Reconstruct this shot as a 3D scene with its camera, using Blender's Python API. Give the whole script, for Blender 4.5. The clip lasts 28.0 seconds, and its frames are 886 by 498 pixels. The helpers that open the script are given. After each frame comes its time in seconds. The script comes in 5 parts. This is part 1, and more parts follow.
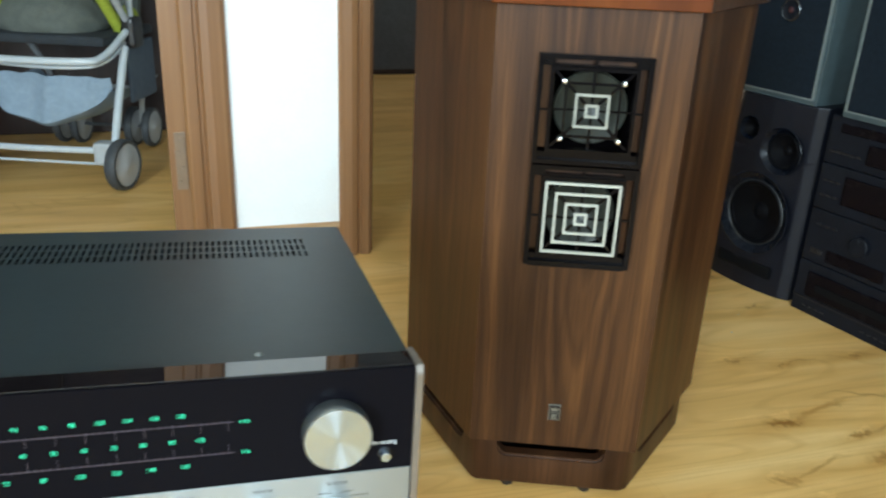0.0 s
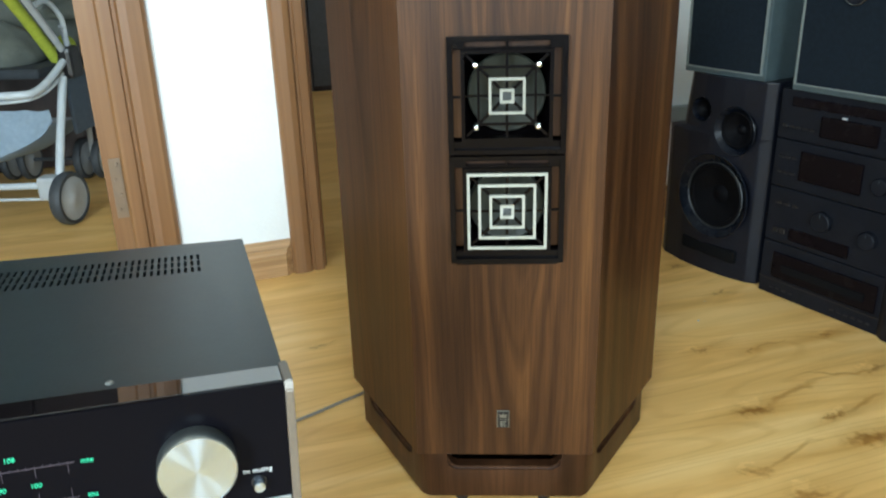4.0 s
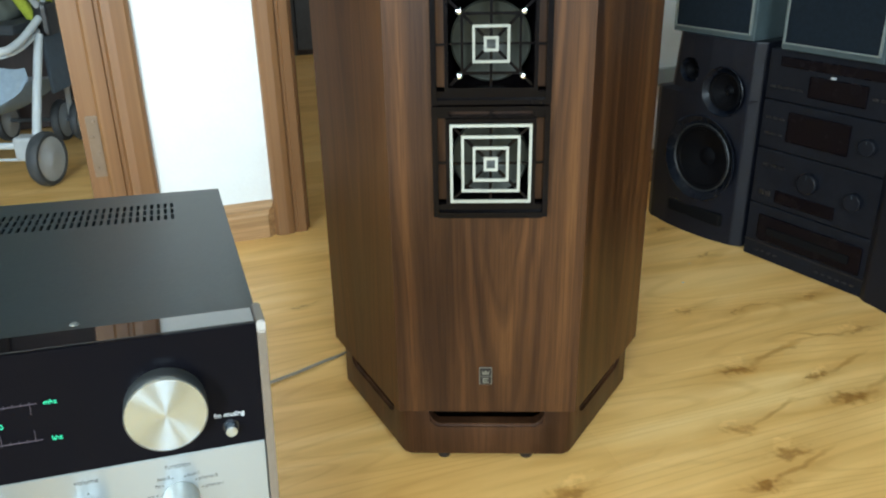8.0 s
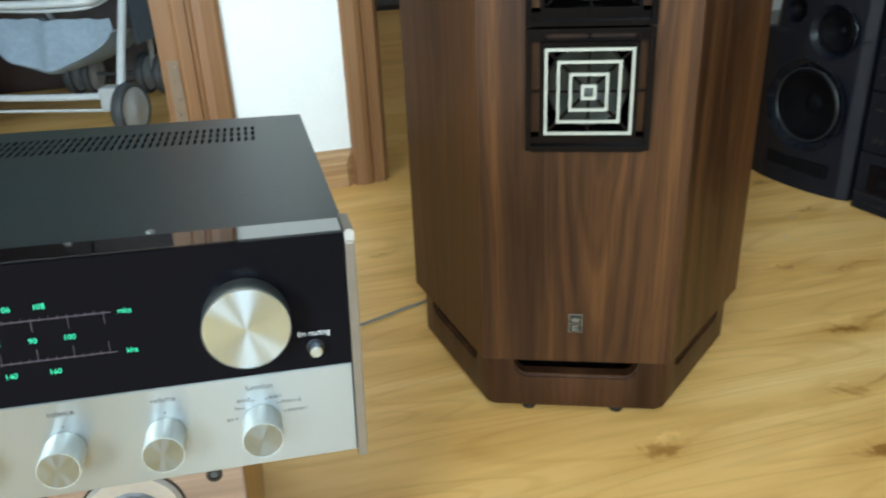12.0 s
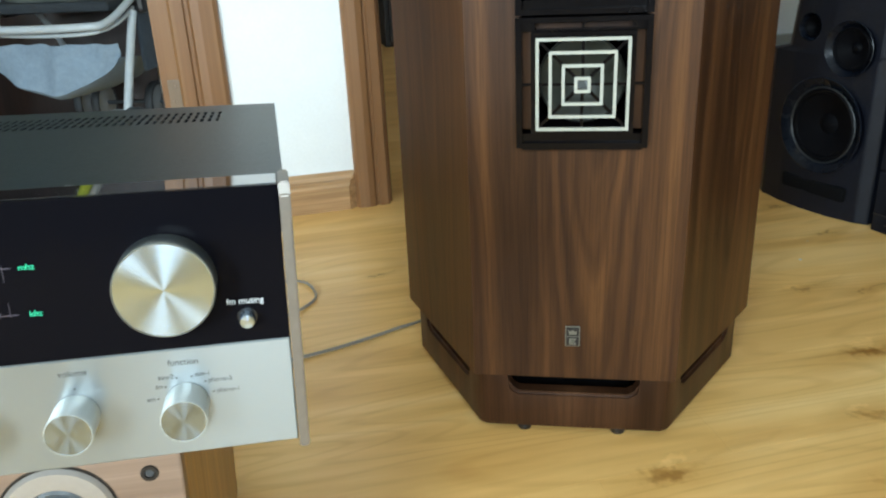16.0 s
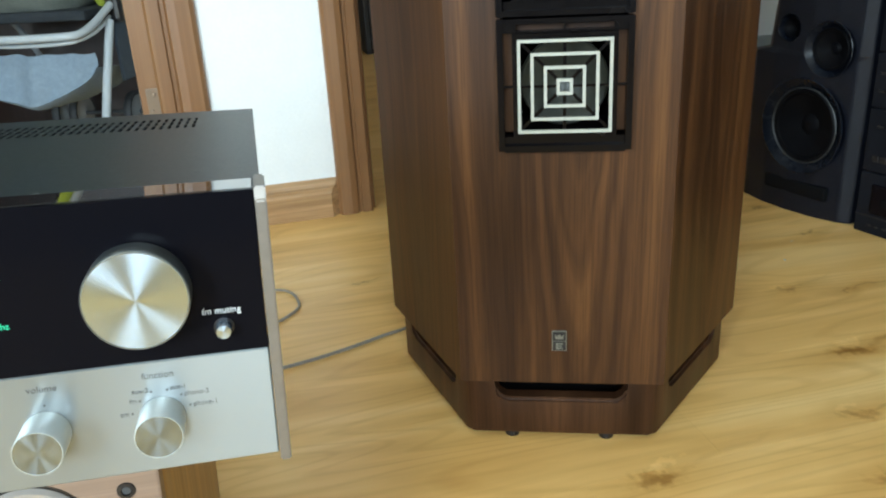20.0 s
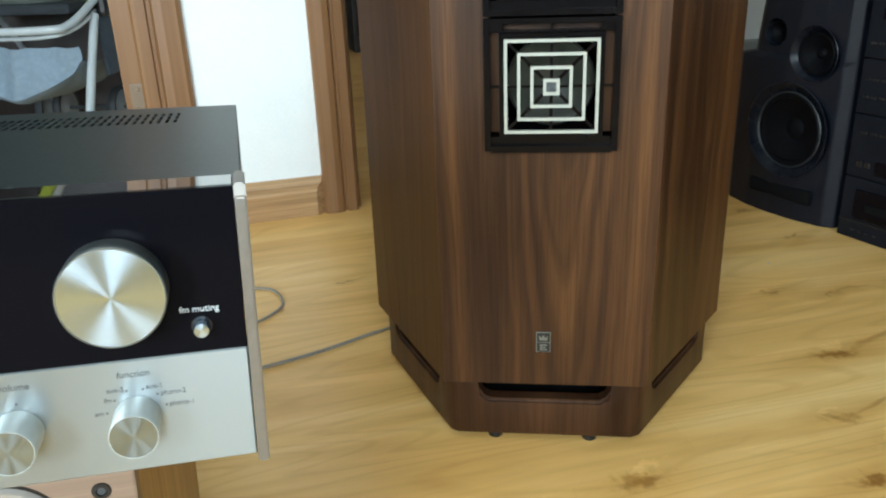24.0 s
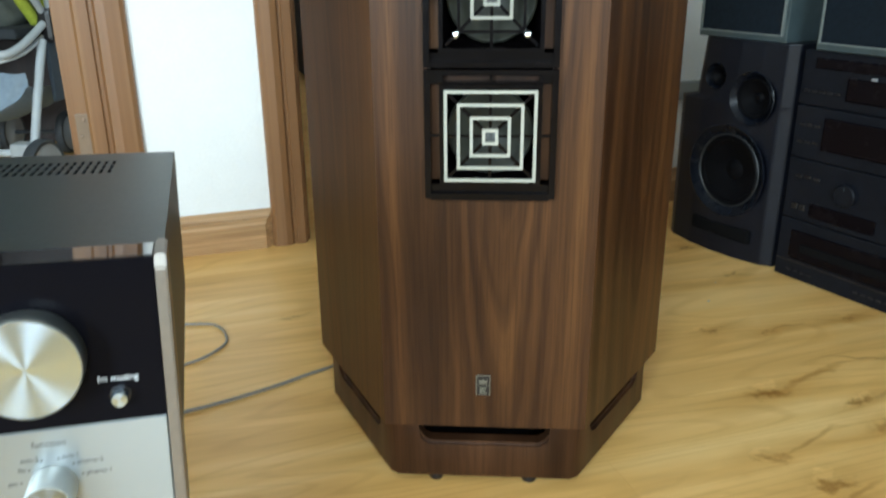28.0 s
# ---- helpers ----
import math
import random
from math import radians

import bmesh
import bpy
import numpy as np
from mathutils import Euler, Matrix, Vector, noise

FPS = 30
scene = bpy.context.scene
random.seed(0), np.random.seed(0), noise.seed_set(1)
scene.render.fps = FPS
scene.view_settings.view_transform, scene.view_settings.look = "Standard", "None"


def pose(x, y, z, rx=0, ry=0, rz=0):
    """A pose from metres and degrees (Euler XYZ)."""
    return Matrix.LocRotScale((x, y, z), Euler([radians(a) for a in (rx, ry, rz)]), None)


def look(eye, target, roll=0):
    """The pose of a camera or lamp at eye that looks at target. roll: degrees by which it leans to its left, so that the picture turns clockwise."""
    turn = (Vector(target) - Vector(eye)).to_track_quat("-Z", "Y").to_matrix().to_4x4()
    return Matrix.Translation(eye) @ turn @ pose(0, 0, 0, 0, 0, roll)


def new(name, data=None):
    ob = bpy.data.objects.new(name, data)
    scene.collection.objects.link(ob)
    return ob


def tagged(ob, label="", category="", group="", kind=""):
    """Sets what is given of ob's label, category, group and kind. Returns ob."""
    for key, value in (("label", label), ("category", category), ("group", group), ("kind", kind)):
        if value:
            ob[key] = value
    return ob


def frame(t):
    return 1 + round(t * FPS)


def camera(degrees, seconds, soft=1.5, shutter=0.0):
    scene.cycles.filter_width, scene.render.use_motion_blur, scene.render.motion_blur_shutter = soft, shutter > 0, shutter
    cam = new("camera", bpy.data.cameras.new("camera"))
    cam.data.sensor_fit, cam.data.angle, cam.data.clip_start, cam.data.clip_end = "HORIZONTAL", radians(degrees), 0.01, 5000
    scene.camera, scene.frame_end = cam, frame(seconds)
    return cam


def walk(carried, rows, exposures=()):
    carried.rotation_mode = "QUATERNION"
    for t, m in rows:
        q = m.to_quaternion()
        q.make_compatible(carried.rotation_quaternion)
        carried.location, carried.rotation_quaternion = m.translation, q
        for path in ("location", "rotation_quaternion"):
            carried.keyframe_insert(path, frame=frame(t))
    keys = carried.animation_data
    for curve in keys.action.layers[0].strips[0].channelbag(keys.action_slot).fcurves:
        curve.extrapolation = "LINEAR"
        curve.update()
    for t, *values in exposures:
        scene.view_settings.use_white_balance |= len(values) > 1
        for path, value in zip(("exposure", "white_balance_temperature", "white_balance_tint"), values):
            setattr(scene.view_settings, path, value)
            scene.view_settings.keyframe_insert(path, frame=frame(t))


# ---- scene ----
cam = camera(57.77, 28.0, soft=2.1, shutter=0.5)
PATH = [
    (0, (-0.076, -1.024, 0.81), (-0.264, 0.82, 0.059), 2.5),
    (0.5, (-0.032, -1.0, 0.823), (-0.153, 0.843, 0.056), 0.6),
    (1, (-0.014, -0.954, 0.835), (-0.125, 0.901, 0.095), -1.5),
    (1.5, (-0.009, -0.921, 0.836), (-0.113, 0.941, 0.113), -2.8),
    (2, (-0.009, -0.922, 0.836), (-0.114, 0.941, 0.115), -2.9),
    (2.5, (0.001, -0.944, 0.826), (-0.122, 0.946, 0.184), -2.4),
    (2.8, (0.004, -0.957, 0.823), (-0.123, 0.938, 0.195), -2.2),
    (3, (0.007, -0.963, 0.812), (-0.128, 0.929, 0.179), -2.0),
    (3.5, (0.005, -0.965, 0.789), (-0.152, 0.908, 0.107), -2.0),
    (4, (0.004, -0.96, 0.774), (-0.162, 0.898, 0.053), -1.7),
    (4.5, (0.006, -0.957, 0.761), (-0.16, 0.885, 0.001), -1.5),
    (6.5, (0.01, -0.953, 0.751), (-0.131, 0.879, -0.038), -1.2),
    (7, (0.011, -0.951, 0.748), (-0.123, 0.88, -0.045), -1.1),
    (7.5, (0.01, -0.951, 0.747), (-0.123, 0.881, -0.044), -1.2),
    (8, (0.008, -0.95, 0.747), (-0.124, 0.882, -0.042), -1.1),
    (8.5, (0.009, -0.95, 0.746), (-0.126, 0.884, -0.039), -1.2),
    (9, (0.006, -0.951, 0.746), (-0.123, 0.885, -0.036), -0.9),
    (9.5, (0.006, -0.95, 0.745), (-0.124, 0.886, -0.037), -0.8),
    (10, (0.001, -0.95, 0.742), (-0.137, 0.886, -0.041), -1.0),
    (10.5, (-0.012, -0.951, 0.735), (-0.17, 0.878, -0.059), -1.0),
    (11, (-0.016, -0.952, 0.729), (-0.191, 0.876, -0.065), -0.8),
    (11.5, (-0.017, -0.942, 0.713), (-0.209, 0.878, -0.094), -0.8),
    (12, (-0.016, -0.914, 0.691), (-0.326, 0.865, -0.168), -2.6),
    (12.5, (-0.028, -0.894, 0.682), (-0.46, 0.856, -0.183), -3.9),
    (14.5, (-0.006, -0.899, 0.617), (-0.406, 0.896, -0.17), -2.3),
    (15, (0.0, -0.9, 0.619), (-0.362, 0.918, -0.13), -2.0),
    (15.5, (0.001, -0.895, 0.617), (-0.377, 0.916, -0.144), -2.3),
    (16, (0.014, -0.877, 0.624), (-0.348, 0.939, -0.133), -2.7),
    (16.5, (0.016, -0.872, 0.623), (-0.334, 0.949, -0.127), -3.0),
    (17, (0.016, -0.872, 0.623), (-0.334, 0.948, -0.127), -3.0),
    (17.5, (0.012, -0.868, 0.618), (-0.32, 0.954, -0.135), -3.4),
    (18, (0.012, -0.87, 0.619), (-0.322, 0.954, -0.13), -3.4),
    (18.5, (0.011, -0.868, 0.619), (-0.321, 0.958, -0.127), -3.1),
    (19, (0.013, -0.867, 0.618), (-0.317, 0.958, -0.129), -3.2),
    (19.5, (0.013, -0.868, 0.619), (-0.315, 0.96, -0.124), -3.2),
    (20, (0.013, -0.866, 0.618), (-0.312, 0.962, -0.125), -3.2),
    (20.5, (0.013, -0.867, 0.619), (-0.309, 0.963, -0.122), -3.1),
    (21, (0.014, -0.867, 0.619), (-0.306, 0.965, -0.119), -3.0),
    (21.5, (0.014, -0.865, 0.618), (-0.302, 0.967, -0.118), -2.9),
    (23.5, (0.011, -0.864, 0.615), (-0.287, 0.97, -0.126), -2.4),
    (24, (0.014, -0.861, 0.616), (-0.277, 0.972, -0.129), -2.2),
    (24.5, (0.014, -0.859, 0.612), (-0.253, 0.975, -0.139), -1.7),
    (25, (0.009, -0.861, 0.609), (-0.239, 0.976, -0.141), -0.7),
    (25.5, (0.014, -0.862, 0.613), (-0.23, 0.977, -0.134), -0.7),
    (26, (0.017, -0.864, 0.613), (-0.224, 0.975, -0.135), -0.7),
    (26.5, (0.024, -0.874, 0.622), (-0.216, 0.959, -0.141), -0.2),
    (27, (0.036, -0.874, 0.627), (-0.195, 0.959, -0.138), -0.4),
    (27.5, (0.037, -0.873, 0.628), (-0.182, 0.965, -0.13), -0.7),
    (28, (0.033, -0.858, 0.641), (-0.153, 1.009, -0.051), -0.5),
]
walk(cam, [(t, look(eye, target, roll)) for t, eye, target, roll in PATH], ((0, 0.06), (2, 0.08), (4.5, 0.10), (9, 0.09), (10, 0.0), (12, -0.04), (16, -0.04), (28, -0.05)))

# ---- world, light, exposure ----
W_ANG = 23.9
W_ORG = (-0.774, 0.772)
WALL = pose(W_ORG[0], W_ORG[1], 0, 0, 0, W_ANG)      # u along the doorway wall, v beyond it

world = bpy.data.worlds.new("sky")
scene.world = world
world.use_nodes = True
wn = world.node_tree.nodes
sky = wn.new("ShaderNodeTexSky")
sky.sky_type = "NISHITA"
sky.sun_disc = False
sky.sun_elevation, sky.sun_rotation = radians(35), radians(200)
wn["Background"].inputs[1].default_value = 0.12
world.node_tree.links.new(sky.outputs[0], wn["Background"].inputs[0])


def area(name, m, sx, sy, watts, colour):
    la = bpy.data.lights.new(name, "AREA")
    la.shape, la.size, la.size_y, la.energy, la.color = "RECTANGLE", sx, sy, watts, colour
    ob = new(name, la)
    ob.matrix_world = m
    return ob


# daylight through the windows behind the camera
for wu, ww, watts in ((-0.05, 0.85, 64), (-2.05, 1.05, 155)):
    area("window_daylight", WALL @ look((wu, -3.90, 1.45), (wu, 0, 1.25)), ww, 1.25, watts, (0.775, 0.975, 1.085))
# fill lamps added at unseen windows to brighten the two rooms beyond
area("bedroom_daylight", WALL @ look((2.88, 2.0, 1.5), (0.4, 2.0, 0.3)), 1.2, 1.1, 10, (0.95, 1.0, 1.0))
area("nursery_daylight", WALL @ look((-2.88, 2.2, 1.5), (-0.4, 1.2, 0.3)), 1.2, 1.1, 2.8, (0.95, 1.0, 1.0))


# ---- materials ----
class Mat:
    """A node material with a Principled shader and short ways to add nodes."""

    def __init__(self, name, base=(0.5, 0.5, 0.5), rough=0.5, metal=0.0, **more):
        self.m = bpy.data.materials.new(name)
        self.m.use_nodes = True
        self.t = self.m.node_tree
        self.p = self.t.nodes["Principled BSDF"]
        self.set(base_color=base, roughness=rough, metallic=metal, **more)

    def set(self, **kw):
        for k, v in kw.items():
            key = {"base_color": "Base Color", "roughness": "Roughness", "metallic": "Metallic", "ior": "IOR",
                   "specular": "Specular IOR Level", "coat": "Coat Weight", "coat_rough": "Coat Roughness",
                   "aniso": "Anisotropic", "emission": "Emission Color", "strength": "Emission Strength",
                   "transmission": "Transmission Weight", "sheen": "Sheen Weight", "alpha": "Alpha"}[k]
            if key.endswith("Color"):
                v = (*v, 1)
            self.p.inputs[key].default_value = v

    def node(self, kind, **inputs):
        n = self.t.nodes.new("ShaderNode" + kind)
        for k, v in inputs.items():
            n.inputs[k.replace("_", " ")].default_value = v
        return n

    def link(self, a, b):
        self.t.links.new(a, b)

    def coords(self, scale=(1, 1, 1), jitter=True, rot=(0, 0, 0)):
        tc = self.node("TexCoord")
        mp = self.node("Mapping", Scale=scale, Rotation=rot)
        out = tc.outputs["Object"]
        if jitter:
            oi = self.node("ObjectInfo")
            mul = self.node("VectorMath")
            mul.operation = "MULTIPLY_ADD"
            comb = self.node("CombineXYZ")
            for i, k in enumerate((17.0, 31.0, 11.0)):
                mm = self.node("Math")
                mm.operation = "MULTIPLY"
                mm.inputs[1].default_value = k
                self.link(oi.outputs["Random"], mm.inputs[0])
                self.link(mm.outputs[0], comb.inputs[i])
            mul.inputs[1].default_value = (1, 1, 1)
            self.link(comb.outputs[0], mul.inputs[0])
            self.link(out, mul.inputs[2])
            out = mul.outputs[0]
        self.link(out, mp.inputs[0])
        return mp.outputs[0]

    def noise(self, vec, scale=5.0, detail=4.0, rough=0.55, dist=0.0):
        n = self.node("TexNoise", Scale=scale, Detail=detail, Roughness=rough, Distortion=dist)
        if vec is not None:
            self.link(vec, n.inputs["Vector"])
        return n.outputs["Fac"]

    def ramp(self, fac, stops):
        r = self.node("ValToRGB")
        el = r.color_ramp.elements
        while len(el) < len(stops):
            el.new(0.5)
        for e, (pos, col) in zip(el, stops):
            e.position = pos
            e.color = (*col, 1) if len(col) == 3 else col
        self.link(fac, r.inputs[0])
        return r.outputs[0]

    def mix(self, a, b, fac, kind="MULTIPLY"):
        m = self.node("Mix")
        m.data_type, m.blend_type = "RGBA", kind
        for sock, v in ((m.inputs[0], fac), (m.inputs[6], a), (m.inputs[7], b)):
            if isinstance(v, (int, float)):
                sock.default_value = v
            elif isinstance(v, tuple):
                sock.default_value = (*v, 1)
            else:
                self.link(v, sock)
        return m.outputs[2]

    def bump(self, fac, strength=0.2, dist=0.002):
        b = self.node("Bump", Strength=strength, Distance=dist)
        self.link(fac, b.inputs["Height"])
        self.link(b.outputs[0], self.p.inputs["Normal"])

    def colour(self, c):
        self.link(c, self.p.inputs["Base Color"])

    def rough_from(self, fac, lo, hi):
        r = self.node("MapRange")
        r.inputs["To Min"].default_value, r.inputs["To Max"].default_value = lo, hi
        self.link(fac, r.inputs[0])
        self.link(r.outputs[0], self.p.inputs["Roughness"])


def wood(name, dark, mid, light, across, along, axis=2, rough=0.4, contrast=1.0, coat=0.0, figure=1.0, pores=0.35, streaks=0.8):
    """Wood with the grain along one axis: broad bands, cathedral figure and fine pores."""
    w = Mat(name, mid, rough, coat=coat, coat_rough=0.25)
    s = [across, across, across]
    s[axis] = along
    v = w.coords(tuple(s))
    broad = w.noise(v, 1.0, 3.0, 0.5, 0.6 * figure)
    bands = w.ramp(broad, [(0.5 - 0.22 / contrast, dark), (0.5, mid), (0.5 + 0.22 / contrast, light)])
    s2 = [across * 6] * 3
    s2[axis] = along * 1.5
    streak = w.noise(w.coords(tuple(s2)), 1.0, 5.0, 0.6, 0.3 * figure)
    c = w.mix(bands, w.ramp(streak, [(0.3, (0.62, 0.58, 0.55)), (0.7, (1.18, 1.18, 1.18))]), streaks)
    s3 = [across * 40] * 3
    s3[axis] = along * 7
    fine = w.noise(w.coords(tuple(s3)), 1.0, 2.0, 0.5)
    c = w.mix(c, w.ramp(fine, [(0.35, (0.55, 0.5, 0.48)), (0.55, (1, 1, 1))]), pores)
    w.colour(c)
    w.rough_from(streak, rough - 0.08, rough + 0.12)
    w.bump(fine, 0.12, 0.0006)
    return w.m


def plain(name, base, rough, metal=0.0, var=0.12, scale=30.0, bump=0.08, **more):
    """A plain surface with slight mottling and relief."""
    w = Mat(name, base, rough, metal, **more)
    v = w.coords((1, 1, 1))
    n1 = w.noise(v, scale, 4.0)
    n2 = w.noise(v, scale * 0.12, 3.0)
    lo, hi = 1 - var, 1 + var
    c = w.mix(base, w.ramp(n1, [(0.3, (lo, lo, lo)), (0.7, (hi, hi, hi))]), 1.0)
    c = w.mix(c, w.ramp(n2, [(0.3, (lo, lo, lo)), (0.7, (hi, hi, hi))]), 0.7)
    w.colour(c)
    w.rough_from(n1, max(0.02, rough - 0.06), min(1.0, rough + 0.08))
    if bump:
        w.bump(n1, bump, 0.0008)
    return w.m


def veneer(name, tones, rough, centre=None, rings=32.0, taper=0.15, bands=1.0):
    """Flat-cut veneer: rings of a tapering log cut by the plane of the panel, so that tongues stand in the middle of a leaf and stripes at its sides."""
    w = Mat(name, tones[1], rough, specular=0.22)
    tc = w.node("TexCoord")
    oi = w.node("ObjectInfo")
    sep = w.node("SeparateXYZ")
    w.link(tc.outputs["Object"], sep.inputs[0])

    def calc(op, a, b2, c2=None):
        m = w.node("Math")
        m.operation = op
        for sock, v in zip(m.inputs, (a, b2, c2)):
            if v is None:
                continue
            if isinstance(v, (int, float)):
                sock.default_value = v
            else:
                w.link(v, sock)
        return m.outputs[0]

    def line(val, freq, detail=2.0):
        comb = w.node("CombineXYZ")
        w.link(calc("MULTIPLY", val, freq), comb.inputs[0])
        return w.noise(comb.outputs[0], 1.0, detail, 0.5)

    off = calc("MULTIPLY_ADD", oi.outputs["Random"], 0.12, -0.06) if centre is None else centre
    warp = w.noise(w.coords((7, 7, 2.6)), 1.0, 2.0, 0.5)
    wob = w.noise(w.coords((26, 26, 6)), 1.0, 2.0, 0.5)
    x = calc("SUBTRACT", sep.outputs[0], off)
    x = calc("MULTIPLY_ADD", warp, 0.050, calc("SUBTRACT", x, 0.025))
    x = calc("MULTIPLY_ADD", wob, 0.010, calc("SUBTRACT", x, 0.005))
    r = calc("SQRT", calc("MULTIPLY_ADD", x, x, 0.00010), 0.0)
    # away from the middle of the leaf the rings run straight up
    side = w.node("MapRange")
    side.inputs["From Min"].default_value, side.inputs["From Max"].default_value = 0.018, 0.070
    side.inputs["To Min"].default_value, side.inputs["To Max"].default_value = 1.0, 0.16
    w.link(r, side.inputs[0])
    val = calc("MULTIPLY_ADD", calc("MULTIPLY", sep.outputs[2], side.outputs[0]), -taper, r)
    val = calc("MULTIPLY_ADD", oi.outputs["Random"], 5.0, val)
    ring = line(val, rings, 2.0)
    thin = line(val, rings * 4.2, 2.0)
    broad = w.noise(w.coords((24, 24, 0.45)), 1.0, 2.0, 0.5, 0.25)
    streak = w.noise(w.coords((150, 150, 3.0)), 1.0, 3.0, 0.6)
    grain = calc("MULTIPLY_ADD", ring, 0.42, calc("MULTIPLY_ADD", thin, 0.12, calc("MULTIPLY_ADD", streak, 0.11, calc("MULTIPLY", broad, 0.35))))
    c = w.ramp(grain, [(0.405, tones[0]), (0.465, tones[1]), (0.53, tones[2]), (0.60, tones[3])])
    patch = w.noise(w.coords((12, 12, 1.2)), 1.0, 2.0)
    c = w.mix(c, w.ramp(patch, [(0.3, (0.76, 0.74, 0.72)), (0.7, (1.18, 1.17, 1.15))]), 0.9 * bands)
    fine = w.noise(w.coords((520, 520, 11)), 1.0, 3.0, 0.6)
    c = w.mix(c, w.ramp(fine, [(0.36, (0.52, 0.47, 0.43)), (0.54, (1.05, 1.05, 1.05))]), 0.55)
    w.colour(c)
    w.rough_from(patch, rough - 0.06, rough + 0.10)
    w.bump(fine, 0.14, 0.0004)
    return w.m


LEAF = ((0.0300, 0.0113, 0.0041), (0.0525, 0.0208, 0.0073), (0.0805, 0.0330, 0.0112), (0.120, 0.0520, 0.0172))
WALNUT = veneer("walnut_veneer", LEAF, 0.40)
WALNUT_FRONT = veneer("walnut_front_leaf", LEAF, 0.40, centre=0.024)
PLINTH = veneer("walnut_plinth", ((0.031, 0.0122, 0.0054), (0.044, 0.0180, 0.0080), (0.058, 0.0240, 0.0106), (0.078, 0.034, 0.0150)), 0.42, rings=34.0)
CHERRY = wood("cherry_top", (0.070, 0.0185, 0.0042), (0.088, 0.0245, 0.0054), (0.108, 0.031, 0.0066), 9, 2.0, 0, 0.22, 0.7, figure=0.3, pores=0.0, streaks=0.45)
EDGE = wood("cherry_edge", (0.092, 0.021, 0.0030), (0.122, 0.029, 0.0042), (0.154, 0.041, 0.0060), 16, 2.0, 2, 0.30, 0.8, figure=0.3, pores=0.05, streaks=0.35)
for nm, level in (("cherry_top", 0.30), ("cherry_edge", 0.12)):
    bpy.data.materials[nm].node_tree.nodes["Principled BSDF"].inputs["Specular IOR Level"].default_value = level
CASING = wood("oak_casing", (0.190, 0.087, 0.034), (0.240, 0.115, 0.047), (0.305, 0.158, 0.070), 20, 0.6, 2, 0.38, 0.8, figure=0.9, pores=0.08, streaks=0.35)
SKIRT = wood("oak_baseboard", (0.36, 0.19, 0.08), (0.46, 0.27, 0.125), (0.56, 0.36, 0.19), 22, 1.5, 0, 0.40)
PINKWOOD = wood("pale_beech", (0.25, 0.165, 0.115), (0.29, 0.195, 0.14), (0.33, 0.225, 0.165), 14, 1.2, 0, 0.45, pores=0.15)
HONEY = wood("honey_wood_side", (0.44, 0.25, 0.085), (0.53, 0.32, 0.12), (0.62, 0.40, 0.17), 16, 1.2, 2, 0.45)
WARDROBE = wood("dark_wardrobe", (0.018, 0.007, 0.006), (0.028, 0.011, 0.009), (0.042, 0.016, 0.012), 12, 1.0, 2, 0.4)


KNOTS = ((0.891, -0.947, 1.5), (1.005, -1.011, 1.1), (1.008, -1.080, 1.7), (0.780, -1.085, 1.2), (0.816, -1.159, 1.6), (0.731, -1.204, 1.2),
         (0.472, -1.120, 1.5), (0.945, -0.729, 0.9), (1.028, -0.770, 0.7), (1.212, -0.767, 1.1), (1.195, -0.914, 1.1), (1.143, -0.519, 0.8),
         (1.148, -0.347, 1.1), (0.227, -0.424, 0.5), (0.60, -1.33, 1.2))


